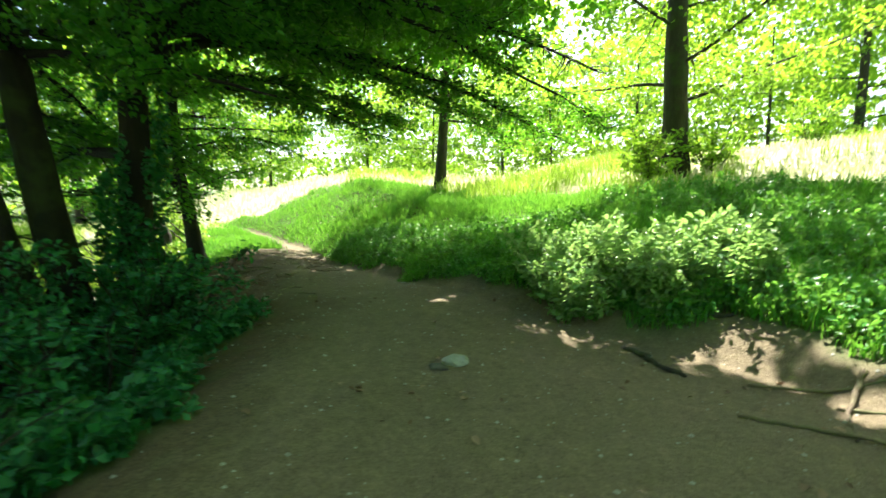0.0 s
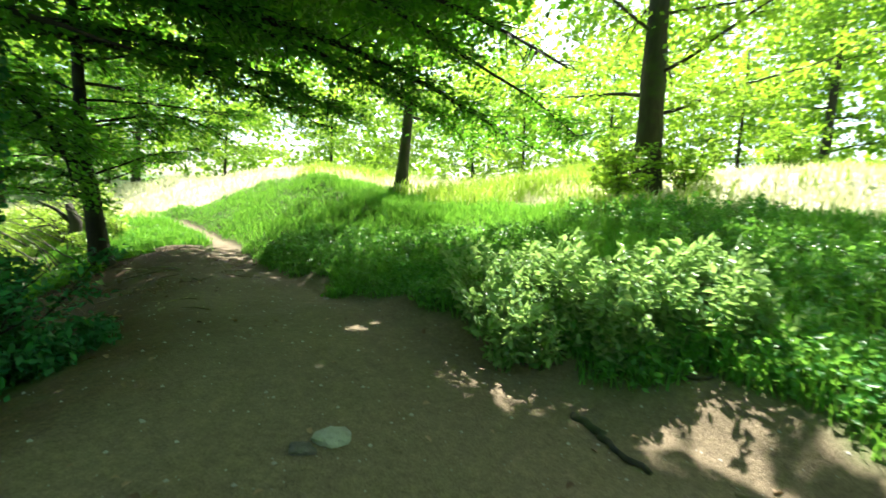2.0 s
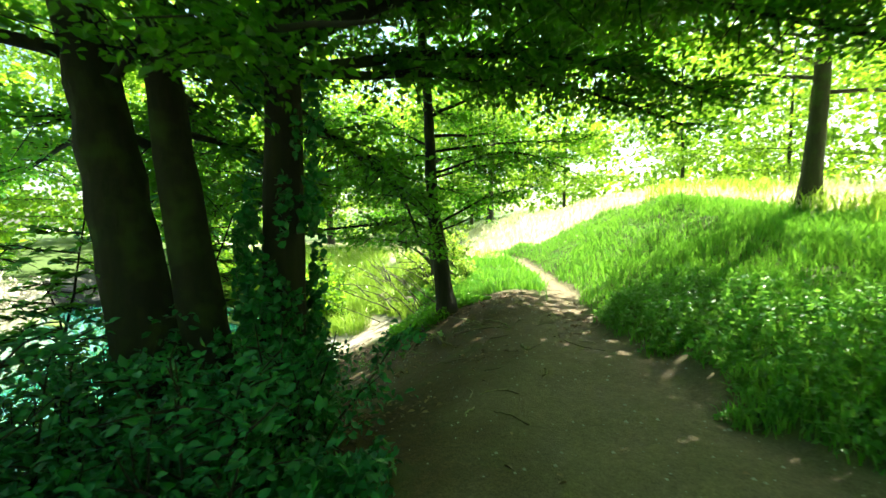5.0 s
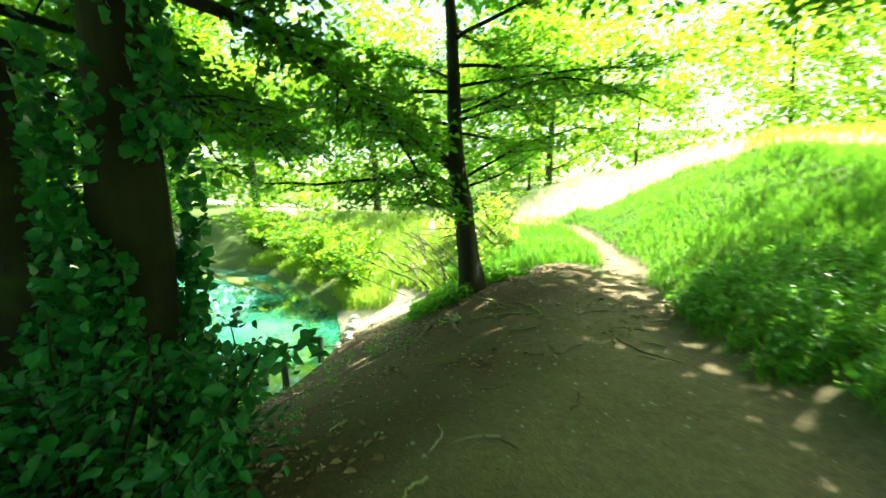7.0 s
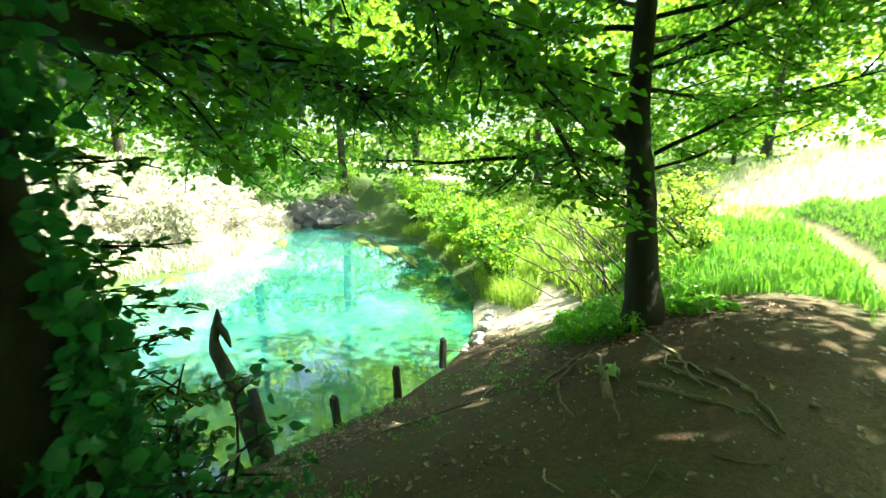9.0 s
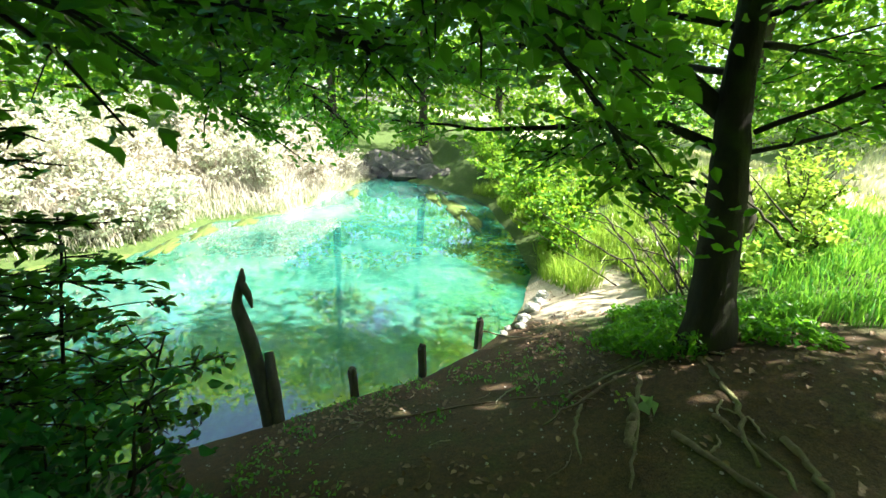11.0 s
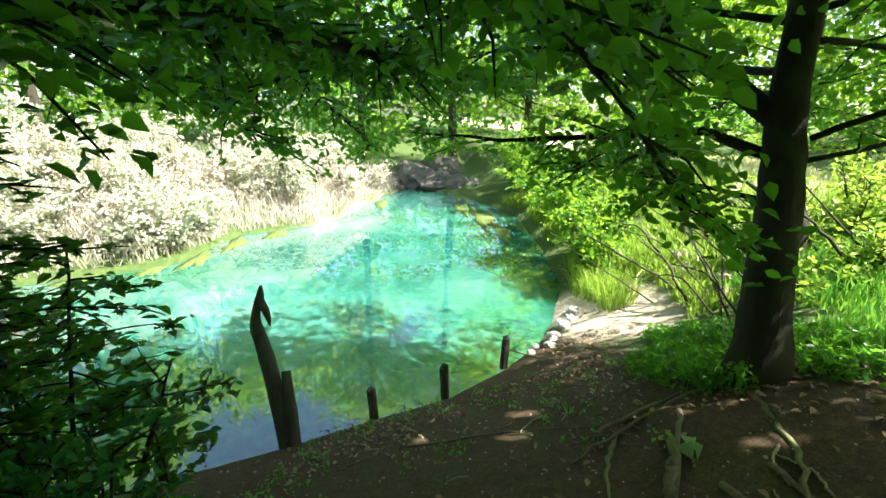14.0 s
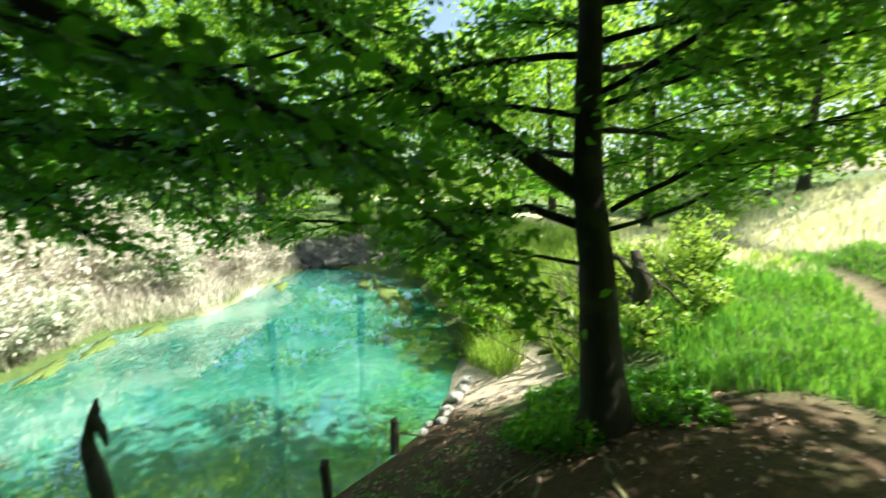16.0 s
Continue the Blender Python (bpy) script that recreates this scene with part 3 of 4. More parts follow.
# the many-stemmed tree between path and water
# Their heads are unseen, set where shade must fall on path and stems.
stems = [((-3.7, 5.57), (0.05, 0.0), 0.24, 21, [((-0.9, 8.8, 6.6), (4.0, 4.0, 2.0), 330), ((2.4, 7.2, 7.0), (2.6, 3.4, 1.6), 190)]),
         ((-4.07, 5.26), (-0.09, -0.06), 0.24, 22, [((-3.2, 9.6, 7.4), (3.2, 4.0, 2.0), 330)]),
         ((-4.38, 5.02), (-0.14, -0.09), 0.36, 23, [((-4.9, 5.4, 7.4), (3.2, 3.2, 2.0), 170)])]
limb_sets = [
    [([(-3.85, 5.57, 2.12), (-4.35, 5.9, 2.22), (-4.96, 6.47, 2.27), (-5.6, 7.0, 2.25), (-6.4, 7.65, 2.2), (-7.2, 8.3, 2.25)], 0.075),
     ([(-3.75, 5.57, 3.2), (-2.9, 6.2, 3.6), (-1.9, 7.0, 3.8), (-0.6, 7.9, 3.75), (0.7, 8.8, 3.5), (1.8, 9.5, 3.15), (2.8, 10.0, 2.8)], 0.075),
     ([(-3.75, 5.57, 3.5), (-2.8, 5.9, 4.0), (-1.6, 6.2, 4.3), (0.0, 6.7, 4.2), (1.4, 7.2, 3.9), (2.4, 7.5, 3.6)], 0.065),
     ([(-3.75, 5.57, 3.0), (-3.1, 6.5, 3.3), (-2.3, 7.6, 3.45), (-1.5, 8.8, 3.3), (-0.9, 9.8, 3.1)], 0.055), ((-3.85, 5.57, 2.6), (-0.5, 0.9, 0.18), 4.0, 0.05, -0.02),
     ((-3.75, 5.5, 3.2), (0.85, -0.4, 0.25), 4.6, 0.055, -0.01), ((-3.75, 5.6, 3.8), (0.7, 0.75, 0.2), 5.2, 0.055, -0.01),
     ([(-3.6, 5.4, 3.5), (-2.4, 6.6, 3.8), (-1.0, 8.0, 3.7), (0.6, 9.6, 3.3), (1.8, 11.0, 2.9)], 0.05), ([(-3.6, 5.4, 3.0), (-2.9, 7.0, 3.2), (-2.2, 8.6, 3.2), (-1.4, 10.4, 2.9)], 0.045),
     ([(-3.6, 5.4, 4.1), (-1.9, 6.2, 4.4), (0.2, 7.6, 4.1), (2.2, 8.8, 3.5), (3.4, 9.6, 3.0)], 0.05)],
    [([(-4.2, 5.2, 2.6), (-4.75, 5.9, 2.55), (-5.4, 6.4, 2.4), (-6.2, 6.7, 2.2)], 0.035), ((-4.6, 5.0, 2.9), (-0.9, 0.6, 0.2), 4.6, 0.06, -0.03), ((-4.6, 5.0, 3.8), (0.6, -0.7, 0.3), 4.2, 0.06, -0.02), ((-4.6, 5.1, 3.3), (-0.6, 0.85, 0.15), 5.2, 0.06, -0.02),
     ((-4.6, 5.1, 2.4), (-0.95, 0.3, 0.1), 3.4, 0.04, -0.02)],
    [((-5.25, 4.45, 2.6), (-0.85, 0.45, 0.2), 4.2, 0.06, -0.03), ((-5.3, 4.4, 3.2), (-0.3, -0.9, 0.3), 4.0, 0.06, 0.0), ((-5.25, 4.42, 2.9), (-0.95, 0.1, 0.1), 4.0, 0.05, -0.02)]]
for ((tx, ty), (lx, ly), tr, seed, head), extra in zip(stems, limb_sets):
    tz = height(tx, ty)
    seat = lambda p: (tx + lx * (p[2] - tz), ty + ly * (p[2] - tz), p[2])
    extra = [([seat(q[0][0])] + q[0][1:], q[1]) if len(q) == 2 else (seat(q[0]), *q[1:]) for q in extra]
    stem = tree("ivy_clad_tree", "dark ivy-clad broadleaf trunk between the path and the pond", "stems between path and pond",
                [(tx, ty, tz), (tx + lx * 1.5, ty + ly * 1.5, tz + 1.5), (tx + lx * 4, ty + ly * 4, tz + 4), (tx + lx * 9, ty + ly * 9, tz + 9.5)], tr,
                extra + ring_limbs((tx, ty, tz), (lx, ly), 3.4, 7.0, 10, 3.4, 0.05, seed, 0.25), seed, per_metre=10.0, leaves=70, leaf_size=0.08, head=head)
    rng = np.random.default_rng(seed + 100)
    n = 11000
    h, a = 3.6 * rng.uniform(0, 1, n) ** 1.7, rng.uniform(0, 2 * np.pi, n)
    keep = lattice(a * 2.4, h * 2.2, seed) > (-0.6 + 0.35 * h if seed == 21 else -0.35 + 0.8 * h)
    h, a = h[keep], a[keep]
    r = tr * 0.95 + 0.03 + 0.12 * rng.uniform(0, 1, len(h)) ** 2 + 0.3 * np.exp(-h * 2.2) * rng.uniform(0, 1, len(h))
    ivy = np.stack([lx * h + r * np.cos(a), ly * h + r * np.sin(a), h], 1)
    tagged(part("ivy", leaf_mesh("ivy", ivy, 0.062, LEAF_IVY, rng, 0.1, True, 0.85), stem.children[0], "dark green ivy leaves"), kind="stuff")

# trees on the slope and round the place: place, trunk radius, height, lowest limb, head
# Trees beside and behind the path's start are unseen, added to cast shade.
SLOPE = [(-0.15, 16.05, 0.2, 8.5, 2.2, 31, 8), (5.6, 11.2, 0.31, 10, 1.5, 32, 60), (18.0, 20.0, 0.22, 10, 0.8, 33, 70), (3.2, 25.0, 0.09, 6, 0.4, 34, 30), (-4.5, 26.0, 0.09, 6, 0.4, 35, 30), (9.5, 22.5, 0.09, 6, 0.4, 36, 30), (-10.0, 25.5, 0.09, 6, 0.4, 51, 30), (-0.8, 28.5, 0.09, 7, 0.4, 52, 30), (6.6, 28.0, 0.09, 7, 0.4, 53, 30),
         # The tree at (-23.8, 13.2) is added to shade the far boulders.
         (14.5, 20.5, 0.09, 6, 0.4, 54, 30), (-16.0, 25.5, 0.09, 7, 0.4, 55, 30), (-23.8, 13.2, 0.2, 8, 0.8, 56, 90), (6.8, 2.4, 0.22, 9, 3.4, 37, 70), (4.8, -2.5, 0.22, 9, 3.6, 38, 120), (-3.2, -1.8, 0.22, 9, 3.0, 39, 120), (11.5, 7.0, 0.22, 10, 1.8, 40, 50),
         (-13.0, 23.0, 0.16, 8, 0.5, 41, 60), (-16.5, 20.0, 0.2, 8, 0.6, 42, 50), (-20.0, 18.0, 0.2, 8, 0.6, 43, 60), (-27.5, 10.0, 0.25, 15, 0.8, 44, 110), (-28.0, 5.0, 0.25, 16, 0.8, 45, 110),
         (-25.5, 0.0, 0.25, 11, 1.0, 47, 100), (-21.0, -6.5, 0.25, 12, 1.0, 48, 140), (-15.0, -9.0, 0.25, 10.5, 1.0, 49, 120)]
for tx, ty, tr, th, low, seed, heads in SLOPE:
    tz = height(tx, ty)
    rl = np.random.default_rng(seed).uniform(-0.05, 0.05, 2)
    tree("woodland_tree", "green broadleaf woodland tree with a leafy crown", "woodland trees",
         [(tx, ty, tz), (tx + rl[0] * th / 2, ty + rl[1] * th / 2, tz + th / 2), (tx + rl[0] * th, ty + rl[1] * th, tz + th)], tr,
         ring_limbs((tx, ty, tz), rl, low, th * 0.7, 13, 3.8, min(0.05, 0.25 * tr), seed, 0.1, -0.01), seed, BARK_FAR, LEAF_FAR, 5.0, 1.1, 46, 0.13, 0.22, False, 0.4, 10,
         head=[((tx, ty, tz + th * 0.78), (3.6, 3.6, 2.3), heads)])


# the far woods, a wall of foliage round the place
def woods(seed, count, ring):
    rng = np.random.default_rng(seed)
    spots = []
    for k in range(count):
        a = (k + rng.uniform()) * 2 * np.pi / count
        r = rng.uniform(*ring)
        r += 4 * max(0.0, math.sin(a)) ** 0.5
        cx, cy = -5 + r * math.cos(a), 6 + r * math.sin(a)
        top = rng.uniform(12, 19)
        base = height(cx, cy)
        for j in range(21):
            h = rng.uniform(0.04, 1.0)
            lump = np.array([cx, cy, base + top * h]) + rng.standard_normal(3) * [1.7, 1.7, 0.5] * (1.15 - 0.6 * h)
            spots.append(lump + rng.standard_normal((44, 3)) * [0.85, 0.85, 0.5])
    return leaf_mesh("woods", np.concatenate(spots), 0.48, LEAF_FAR, rng, 0.35, False, 0.7)


tagged(new("far_woods", woods(71, 170, (27, 42))), "sunlit green deciduous woods closing the clearing", "woods", kind="stuff")


# ---- grass and herbs ----
def scatter(n, x0, x1, y0, y1, rng):
    x, y = rng.uniform(x0, x1, n), rng.uniform(y0, y1, n)
    z, dirt, mead, sand = land(x, y)
    return x, y, z, dirt, mead, sand, from_pond(x, y)


rng = np.random.default_rng(81)
x, y, z, dirt, mead, sand, dw = scatter(330000, -9.5, 13, 1.5, 17, rng)
dist, side_of, _ = along(TRACK, [], x, y)
keep = (dirt < 0.35 + 0.3 * rng.uniform(size=len(x))) & (dw > 0.5) & (mead < 0.5) & (sand < 0.4) & (rng.uniform(size=len(x)) < np.clip(1.35 - dist / 12, 0.25, 1)) & ((side_of > 0) | ((y > 10.6) & (x > -6.3)) | ((y > 11.7) & (x > -8.6)))
tuft = (0.65 + 0.5 * lattice(x[keep] * 1.2, y[keep] * 1.2, 21)) * np.where(side_of[keep] > 0, np.clip(0.55 + 0.12 * (dist[keep] - 1.0), 0.5, 1.0), 0.95)
tagged(new("bank_grass", blades("grass", np.stack([x, y, z - 0.01], 1)[keep], 0.30 * tuft + 0.05, 0.013, GRASS, rng, 0.7)), "lush green grass on the bank beside the path", "grass", kind="stuff")

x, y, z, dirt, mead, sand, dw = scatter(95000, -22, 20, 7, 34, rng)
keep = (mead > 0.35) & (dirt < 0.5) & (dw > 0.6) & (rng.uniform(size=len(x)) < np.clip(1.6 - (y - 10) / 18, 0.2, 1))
tagged(new("meadow_grass", blades("meadow", np.stack([x, y, z - 0.01], 1)[keep], 0.27, 0.03, MEADOW, rng, 0.6)), "meadow grass beyond the bank, sun glare put into its pale colour", "grass", kind="stuff")


x, y, z, dirt, mead, sand, dw = scatter(70000, -14, 16, 9, 24, rng)
stand = lattice(x * 0.35, y * 0.35, 61) + 0.6 * lattice(x * 0.9, y * 0.9, 62)
keep = (mead > 0.2) & (dirt < 0.5) & (dw > 0.6) & (x > -3.5) & (stand + 0.5 * rng.uniform(size=len(x)) > 0.15)
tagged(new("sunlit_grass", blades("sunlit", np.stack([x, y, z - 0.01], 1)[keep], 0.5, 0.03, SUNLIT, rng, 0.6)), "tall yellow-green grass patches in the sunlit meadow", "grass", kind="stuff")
x, y, z, dirt, mead, sand, dw = scatter(30000, -19, -7.5, 10.8, 15.5, rng)
keep = (dw > 0.25) & (sand < 0.4) & (dirt < 0.5) & (lattice(x * 0.8, y * 0.8, 68) + 0.6 * lattice(x * 2.4, y * 2.4, 69) > -0.35)
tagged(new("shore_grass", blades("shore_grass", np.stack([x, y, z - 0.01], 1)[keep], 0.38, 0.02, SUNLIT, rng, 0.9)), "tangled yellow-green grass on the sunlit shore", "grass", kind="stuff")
x, y, z, dirt, mead, sand, dw = scatter(2600, -10.6, -8.6, 10.4, 12.2, rng)
keep = (dw > 0.15) & (lattice(x * 1.8, y * 1.8, 63) > 0.1)
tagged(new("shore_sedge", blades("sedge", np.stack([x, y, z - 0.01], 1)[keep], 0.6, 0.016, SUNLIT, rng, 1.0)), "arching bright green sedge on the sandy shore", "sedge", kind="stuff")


def herbs(name, n, bounds, test, mat, label, seed, tall=0.4, size=0.065, per=16):
    rng = np.random.default_rng(seed)
    x, y, z, dirt, mead, sand, dw = scatter(n, *bounds, rng)
    keep = test(x, y, dirt, mead, dw)
    x, y, z = x[keep], y[keep], z[keep]
    big = (0.6 + 0.5 * lattice(x * 1.5, y * 1.5, seed)) * rng.uniform(0.6, 1.2, len(x)) * tall
    h = rng.uniform(0.15, 1.0, (len(x), per))
    a = rng.uniform(0, 2 * np.pi, (len(x), per))
    r = 0.02 + 0.10 * (1.15 - h) * rng.uniform(0.3, 1, h.shape)
    spots = np.stack([x[:, None] + r * np.cos(a), y[:, None] + r * np.sin(a), z[:, None] + big[:, None] * h], 2).reshape(-1, 3)
    stems_m = blades("stalks", np.stack([x, y, z - 0.01], 1), big * 1.1, 0.012, mat, rng, 0.1)
    leaves_m = leaf_mesh("herb_leaves", spots, size, mat, rng, 0.5, False, 0.6)
    root = empty(name, (0, 0, 0), label, "plants", kind="stuff")
    tagged(part("stalk_layer", stems_m, root), kind="stuff")
    tagged(part("foliage", leaves_m, root), kind="stuff")


side_at = lambda x, y: along(TRACK, [], x, y)
herbs("bank_herbs", 17000, (-6, 9, 3, 15), lambda x, y, d, m, w: (d < 0.5) & (m < 0.4) & (w > 0.5) & (y < 10.0 + 1.5 * lattice(x, y, 67)) & (side_at(x, y)[1] > 0) & (side_at(x, y)[0] < 7), HERB, "leafy green wild herbs growing in the bank grass", 82)
# Foot herbs take the darker LEAF: the tree's shade is put into their colour.
herbs("tree_foot_herbs", 1500, (-7.4, -4.6, 9.3, 12.2), lambda x, y, d, m, w: (w > 0.6) & (np.hypot((x + 6.25) / 1.15, (y - 10.25) / 0.8) + 0.6 * lattice(x * 1.8, y * 1.8, 66) < 0.95) & (np.hypot(x + 5.42, y - 9.97) > 0.22), LEAF, "low leafy herbs round the foot of the bank tree", 83, 0.3, 0.06, 16)


def herb_plant(x, y, tall, seed):
    """One leafy herb: a few upright stalks with leaves, coloured pale as if sunlit, all the way up."""
    rng = np.random.default_rng(seed)
    root = empty("pale_herb", (x, y, height(x, y)), "tall herb at the path's edge, sunlight put into its pale leaves", "plant", "herbs at the path's edge")
    spots, ways = [], []
    for k in range(6):
        a = rng.uniform(0, 2 * np.pi)
        lp = curve_points((0.05 * math.cos(a), 0.05 * math.sin(a), -0.03), (0.28 * math.cos(a), 0.28 * math.sin(a), 1.0), tall * rng.uniform(0.6, 1.05), 6, rng, 0.08)
        part("stalk", mesh_of("stalk", *tube(lp, np.linspace(0.006, 0.002, 7), 5), HERB), root)
        q, w = along_curve(lp, rng.uniform(0.12, 1.03, 42))
        out = rng.standard_normal((42, 3)) * [1, 1, 0.25]
        out /= np.linalg.norm(out, axis=1)[:, None]
        spots.append(q + out * 0.055)
        ways.append(out)
    tagged(part("foliage", leaf_mesh("foliage", np.concatenate(spots), 0.08, PALE_HERB, rng, 0.45, True, 0.5, np.concatenate(ways)), root), kind="stuff")
    return root


HERB_RNG = np.random.default_rng(85)
herb_kinds = [herb_plant(1.5, 5.3, 0.62, 851), herb_plant(1.9, 5.6, 0.78, 852), herb_plant(2.7, 4.9, 0.7, 853)]
for k in range(60):
    cx, cy, rx, ry = ((1.7, 5.5, 0.55, 0.75), (2.75, 4.95, 0.7, 0.5))[k % 2]
    a, r = HERB_RNG.uniform(0, 6.3), HERB_RNG.uniform(0, 1) ** 0.5
    x, y = cx + rx * r * math.cos(a), cy + ry * r * math.sin(a)
    copy_thing(herb_kinds[k % 3], pose(x, y, height(x, y), rz=HERB_RNG.uniform(0, 360)))
herbs("bank_sprouts", 420, (-7.2, -3.8, 5.2, 9.6), lambda x, y, d, m, w: (w > 0.15) & (w < 2.2) & (lattice(x * 1.6, y * 1.6, 70) > 0.05), HERB, "small green sprouts on the bare bank above the water", 86, 0.11, 0.045, 8)
herbs("shade_ivy", 2600, (-4.6, -1.3, 0.5, 6.3), lambda x, y, d, m, w: (d < 0.55) & (w > 0.4), LEAF_IVY, "dark ivy and nettles covering the shaded bank", 84, 0.35, 0.08, 14)


# ---- shrubs ----
def shrub(name, label, x, y, reach, tall, stems_n, leaves, size, leaf, bark, seed, group="", lean=(0, 0), flat=0.5, fine=False, twig=0.5):
    rng = np.random.default_rng(seed)
    root = empty(name, (x, y, max(height(x, y), WATER_Z)), label, "shrub", group)
    limbs = []
    for k in range(stems_n):
        a = rng.uniform(0, 2 * np.pi)
        out = rng.uniform(0.1, 1.0)
        way = (math.cos(a) * out * reach + lean[0], math.sin(a) * out * reach + lean[1], tall * rng.uniform(0.6, 1.0))
        lp = curve_points((0.08 * math.cos(a), 0.08 * math.sin(a), -0.05), way, np.linalg.norm(way), 7, rng, 0.10, 0.0)
        v, f = tube(lp, np.linspace(0.016, 0.004, 8), 5)
        part("stem", mesh_of("stem", v, f, bark), root)
        limbs.append((lp, 0.01))
    pieces, spots, ways = sprays(limbs, rng, 7.0, twig, leaves, 0.08, 0.1)
    v, f = joined(pieces)
    tagged(part("twig_spray", mesh_of("twig_spray", v, f, bark), root), kind="stuff")
    tagged(part("foliage", leaf_mesh("foliage", spots, size, leaf, rng, flat, fine, 0.6, ways), root), kind="stuff")
    return root


for k, (x, y, reach, tall, n) in enumerate([(-2.5, 3.4, 0.6, 0.9, 12), (-2.7, 4.4, 0.6, 1.2, 14), (-3.0, 5.2, 0.55, 1.3, 14), (-2.3, 2.3, 0.6, 0.9, 10), (-3.5, 3.9, 0.8, 1.7, 16), (-3.95, 5.95, 0.22, 1.1, 10), (-3.3, 2.6, 0.8, 1.5, 12), (-4.0, 4.3, 0.6, 1.9, 12), (-4.4, 3.3, 0.8, 1.9, 13), (-5.0, 4.15, 0.6, 1.7, 11), (-5.2, 3.3, 0.8, 2.5, 16), (-4.7, 2.4, 0.8, 2.3, 14)]):
    shrub("ivy_shrub", "dense dark green ivy shrub at the foot of the stems", x, y, reach, tall, n, 36, 0.066, LEAF_IVY, BARK, 200 + k, "shrubs under the stems", fine=True)


def sapling(x, y, tall, lean, boughs, seed):
    """A slim young tree whose boughs stand out level, each with leaves in one flat spray."""
    rng = np.random.default_rng(seed)
    root = empty("leafy_sapling", (x, y, max(height(x, y), WATER_Z)), "dark leafy sapling overhanging the near shore of the pond", "tree", "saplings at the near shore")
    stem = curve_points((0, 0, -0.05), (lean[0], lean[1], tall), tall, 9, rng, 0.05)
    v, f = tube(stem, np.linspace(0.022, 0.006, 10), 7, 0.05, rng)
    part("stem", mesh_of("stem", v, f, BARK), root)
    limbs = []
    for k in range(boughs):
        p, _ = along_curve(stem, np.array([0.22 + 0.76 * k / boughs]))
        a = k * 2.4 + rng.uniform(-0.4, 0.4)
        lp = curve_points(p[0], (math.cos(a), math.sin(a), 0.12), rng.uniform(0.45, 0.8) * (1.1 - 0.4 * k / boughs), 7, rng, 0.08, -0.03)
        v, f = tube(lp, np.linspace(0.008, 0.003, 8), 5)
        part("bough", mesh_of("bough", v, f, BARK), root)
        limbs.append((lp, 0.004))
    pieces, spots, ways = sprays(limbs, rng, 10.0, 0.28, 9, 0.035, 0.05)
    v, f = joined(pieces)
    tagged(part("twig_spray", mesh_of("twig_spray", v, f, BARK), root), kind="stuff")
    tagged(part("foliage", leaf_mesh("foliage", spots, 0.085, LEAF, rng, 0.8, True, 0.55, ways), root), kind="stuff")


sapling(-4.75, 5.0, 2.9, (-0.1, 0.1), 26, 220)
sapling(-5.35, 4.95, 2.3, (-0.15, 0.05), 22, 221)
sapling(-5.5, 4.5, 2.6, (-0.2, 0.0), 22, 223)
sapling(-4.9, 4.2, 3.0, (-0.1, 0.1), 26, 224)
sapling(-5.7, 4.0, 3.2, (-0.1, 0.0), 26, 225)
sapling(-5.05, 5.45, 1.3, (-0.2, 0.1), 14, 222)
for k, (x, y, reach, tall) in enumerate([(-10.3, 11.2, 0.4, 1.1), (-11.0, 11.5, 0.6, 1.4), (-12.0, 11.6, 1.0, 1.8), (-13.6, 11.8, 1.1, 2.0), (-15.4, 12.0, 1.2, 2.2), (-17.4, 12.2, 1.2, 2.4), (-19.6, 12.0, 1.3, 2.6)]):
    shrub("shore_shrub", "bright green leafy shrub leaning over the far shore", x, y, reach, tall, 18, 30, 0.11, LEAF_FAR, BARK_FAR, 230 + k, "shrubs on the shore", (-0.1, -0.5))
for k, (x, y) in enumerate([(4.8, 10.6), (6.3, 10.8), (5.2, 12.0), (9.5, 12.0)]):
    shrub("slope_shrub", "sunlit yellow-green shrub at the trunk foot", x, y, 0.7, 1.4, 10, 26, 0.11, LEAF_FAR, BARK_FAR, 250 + k, "shrubs on the slope")
for k, (x, y, tall) in enumerate([(-7.1, 12.7, 0.7), (-8.2, 12.8, 0.9), (-8.1, 13.7, 1.0), (-7.0, 12.0, 0.5), (-9.2, 13.3, 1.1), (-8.9, 14.5, 1.1)]):
    shrub("leafy_plant", "sunlit yellow-green leafy plant behind the bank tree", x, y, 0.45, tall, 11, 20, 0.10, SUNLIT, BARK_FAR, 270 + k, "plants behind the bank tree", twig=0.35)

# the pale thicket across the pond
rngT = np.random.default_rng(300)
count = 0
for k in range(400):
    x, y = rngT.uniform(-23, -10.8), rngT.uniform(-7, 6.5)
    d = float(from_pond(np.array([x]), np.array([y]))[0])
    if 0.5 < d < 5.0 and count < 46:
        tall = 1.3 + 0.32 * min(d, 4.0) + rngT.uniform(-0.2, 0.3)
        shrub("dry_thicket", "pale thicket of reeds and willow on the shore", x, y, 0.9, tall, 14, 17, 0.11, REED_GREEN if k % 3 else REED, TWIG_PALE, 300 + k, "thicket across the pond", flat=0.2)
        count += 1
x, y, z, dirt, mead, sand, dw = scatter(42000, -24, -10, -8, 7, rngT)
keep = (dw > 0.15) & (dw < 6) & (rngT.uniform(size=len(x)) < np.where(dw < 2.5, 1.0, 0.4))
tagged(new("dry_reeds", blades("reeds", np.stack([x, y, z - 0.02], 1)[keep], 0.4 + 0.3 * np.minimum(dw[keep], 3), 0.02, REED, rngT, 1.2)), "pale dry reeds and sedge along the far shore", "reeds", kind="stuff")


# ---- things on the bank and in the water ----
def on_ground(points, r, sink=0.3):
    return [(x, y, height(x, y) + r * (1 - 2 * sink)) for x, y in points]


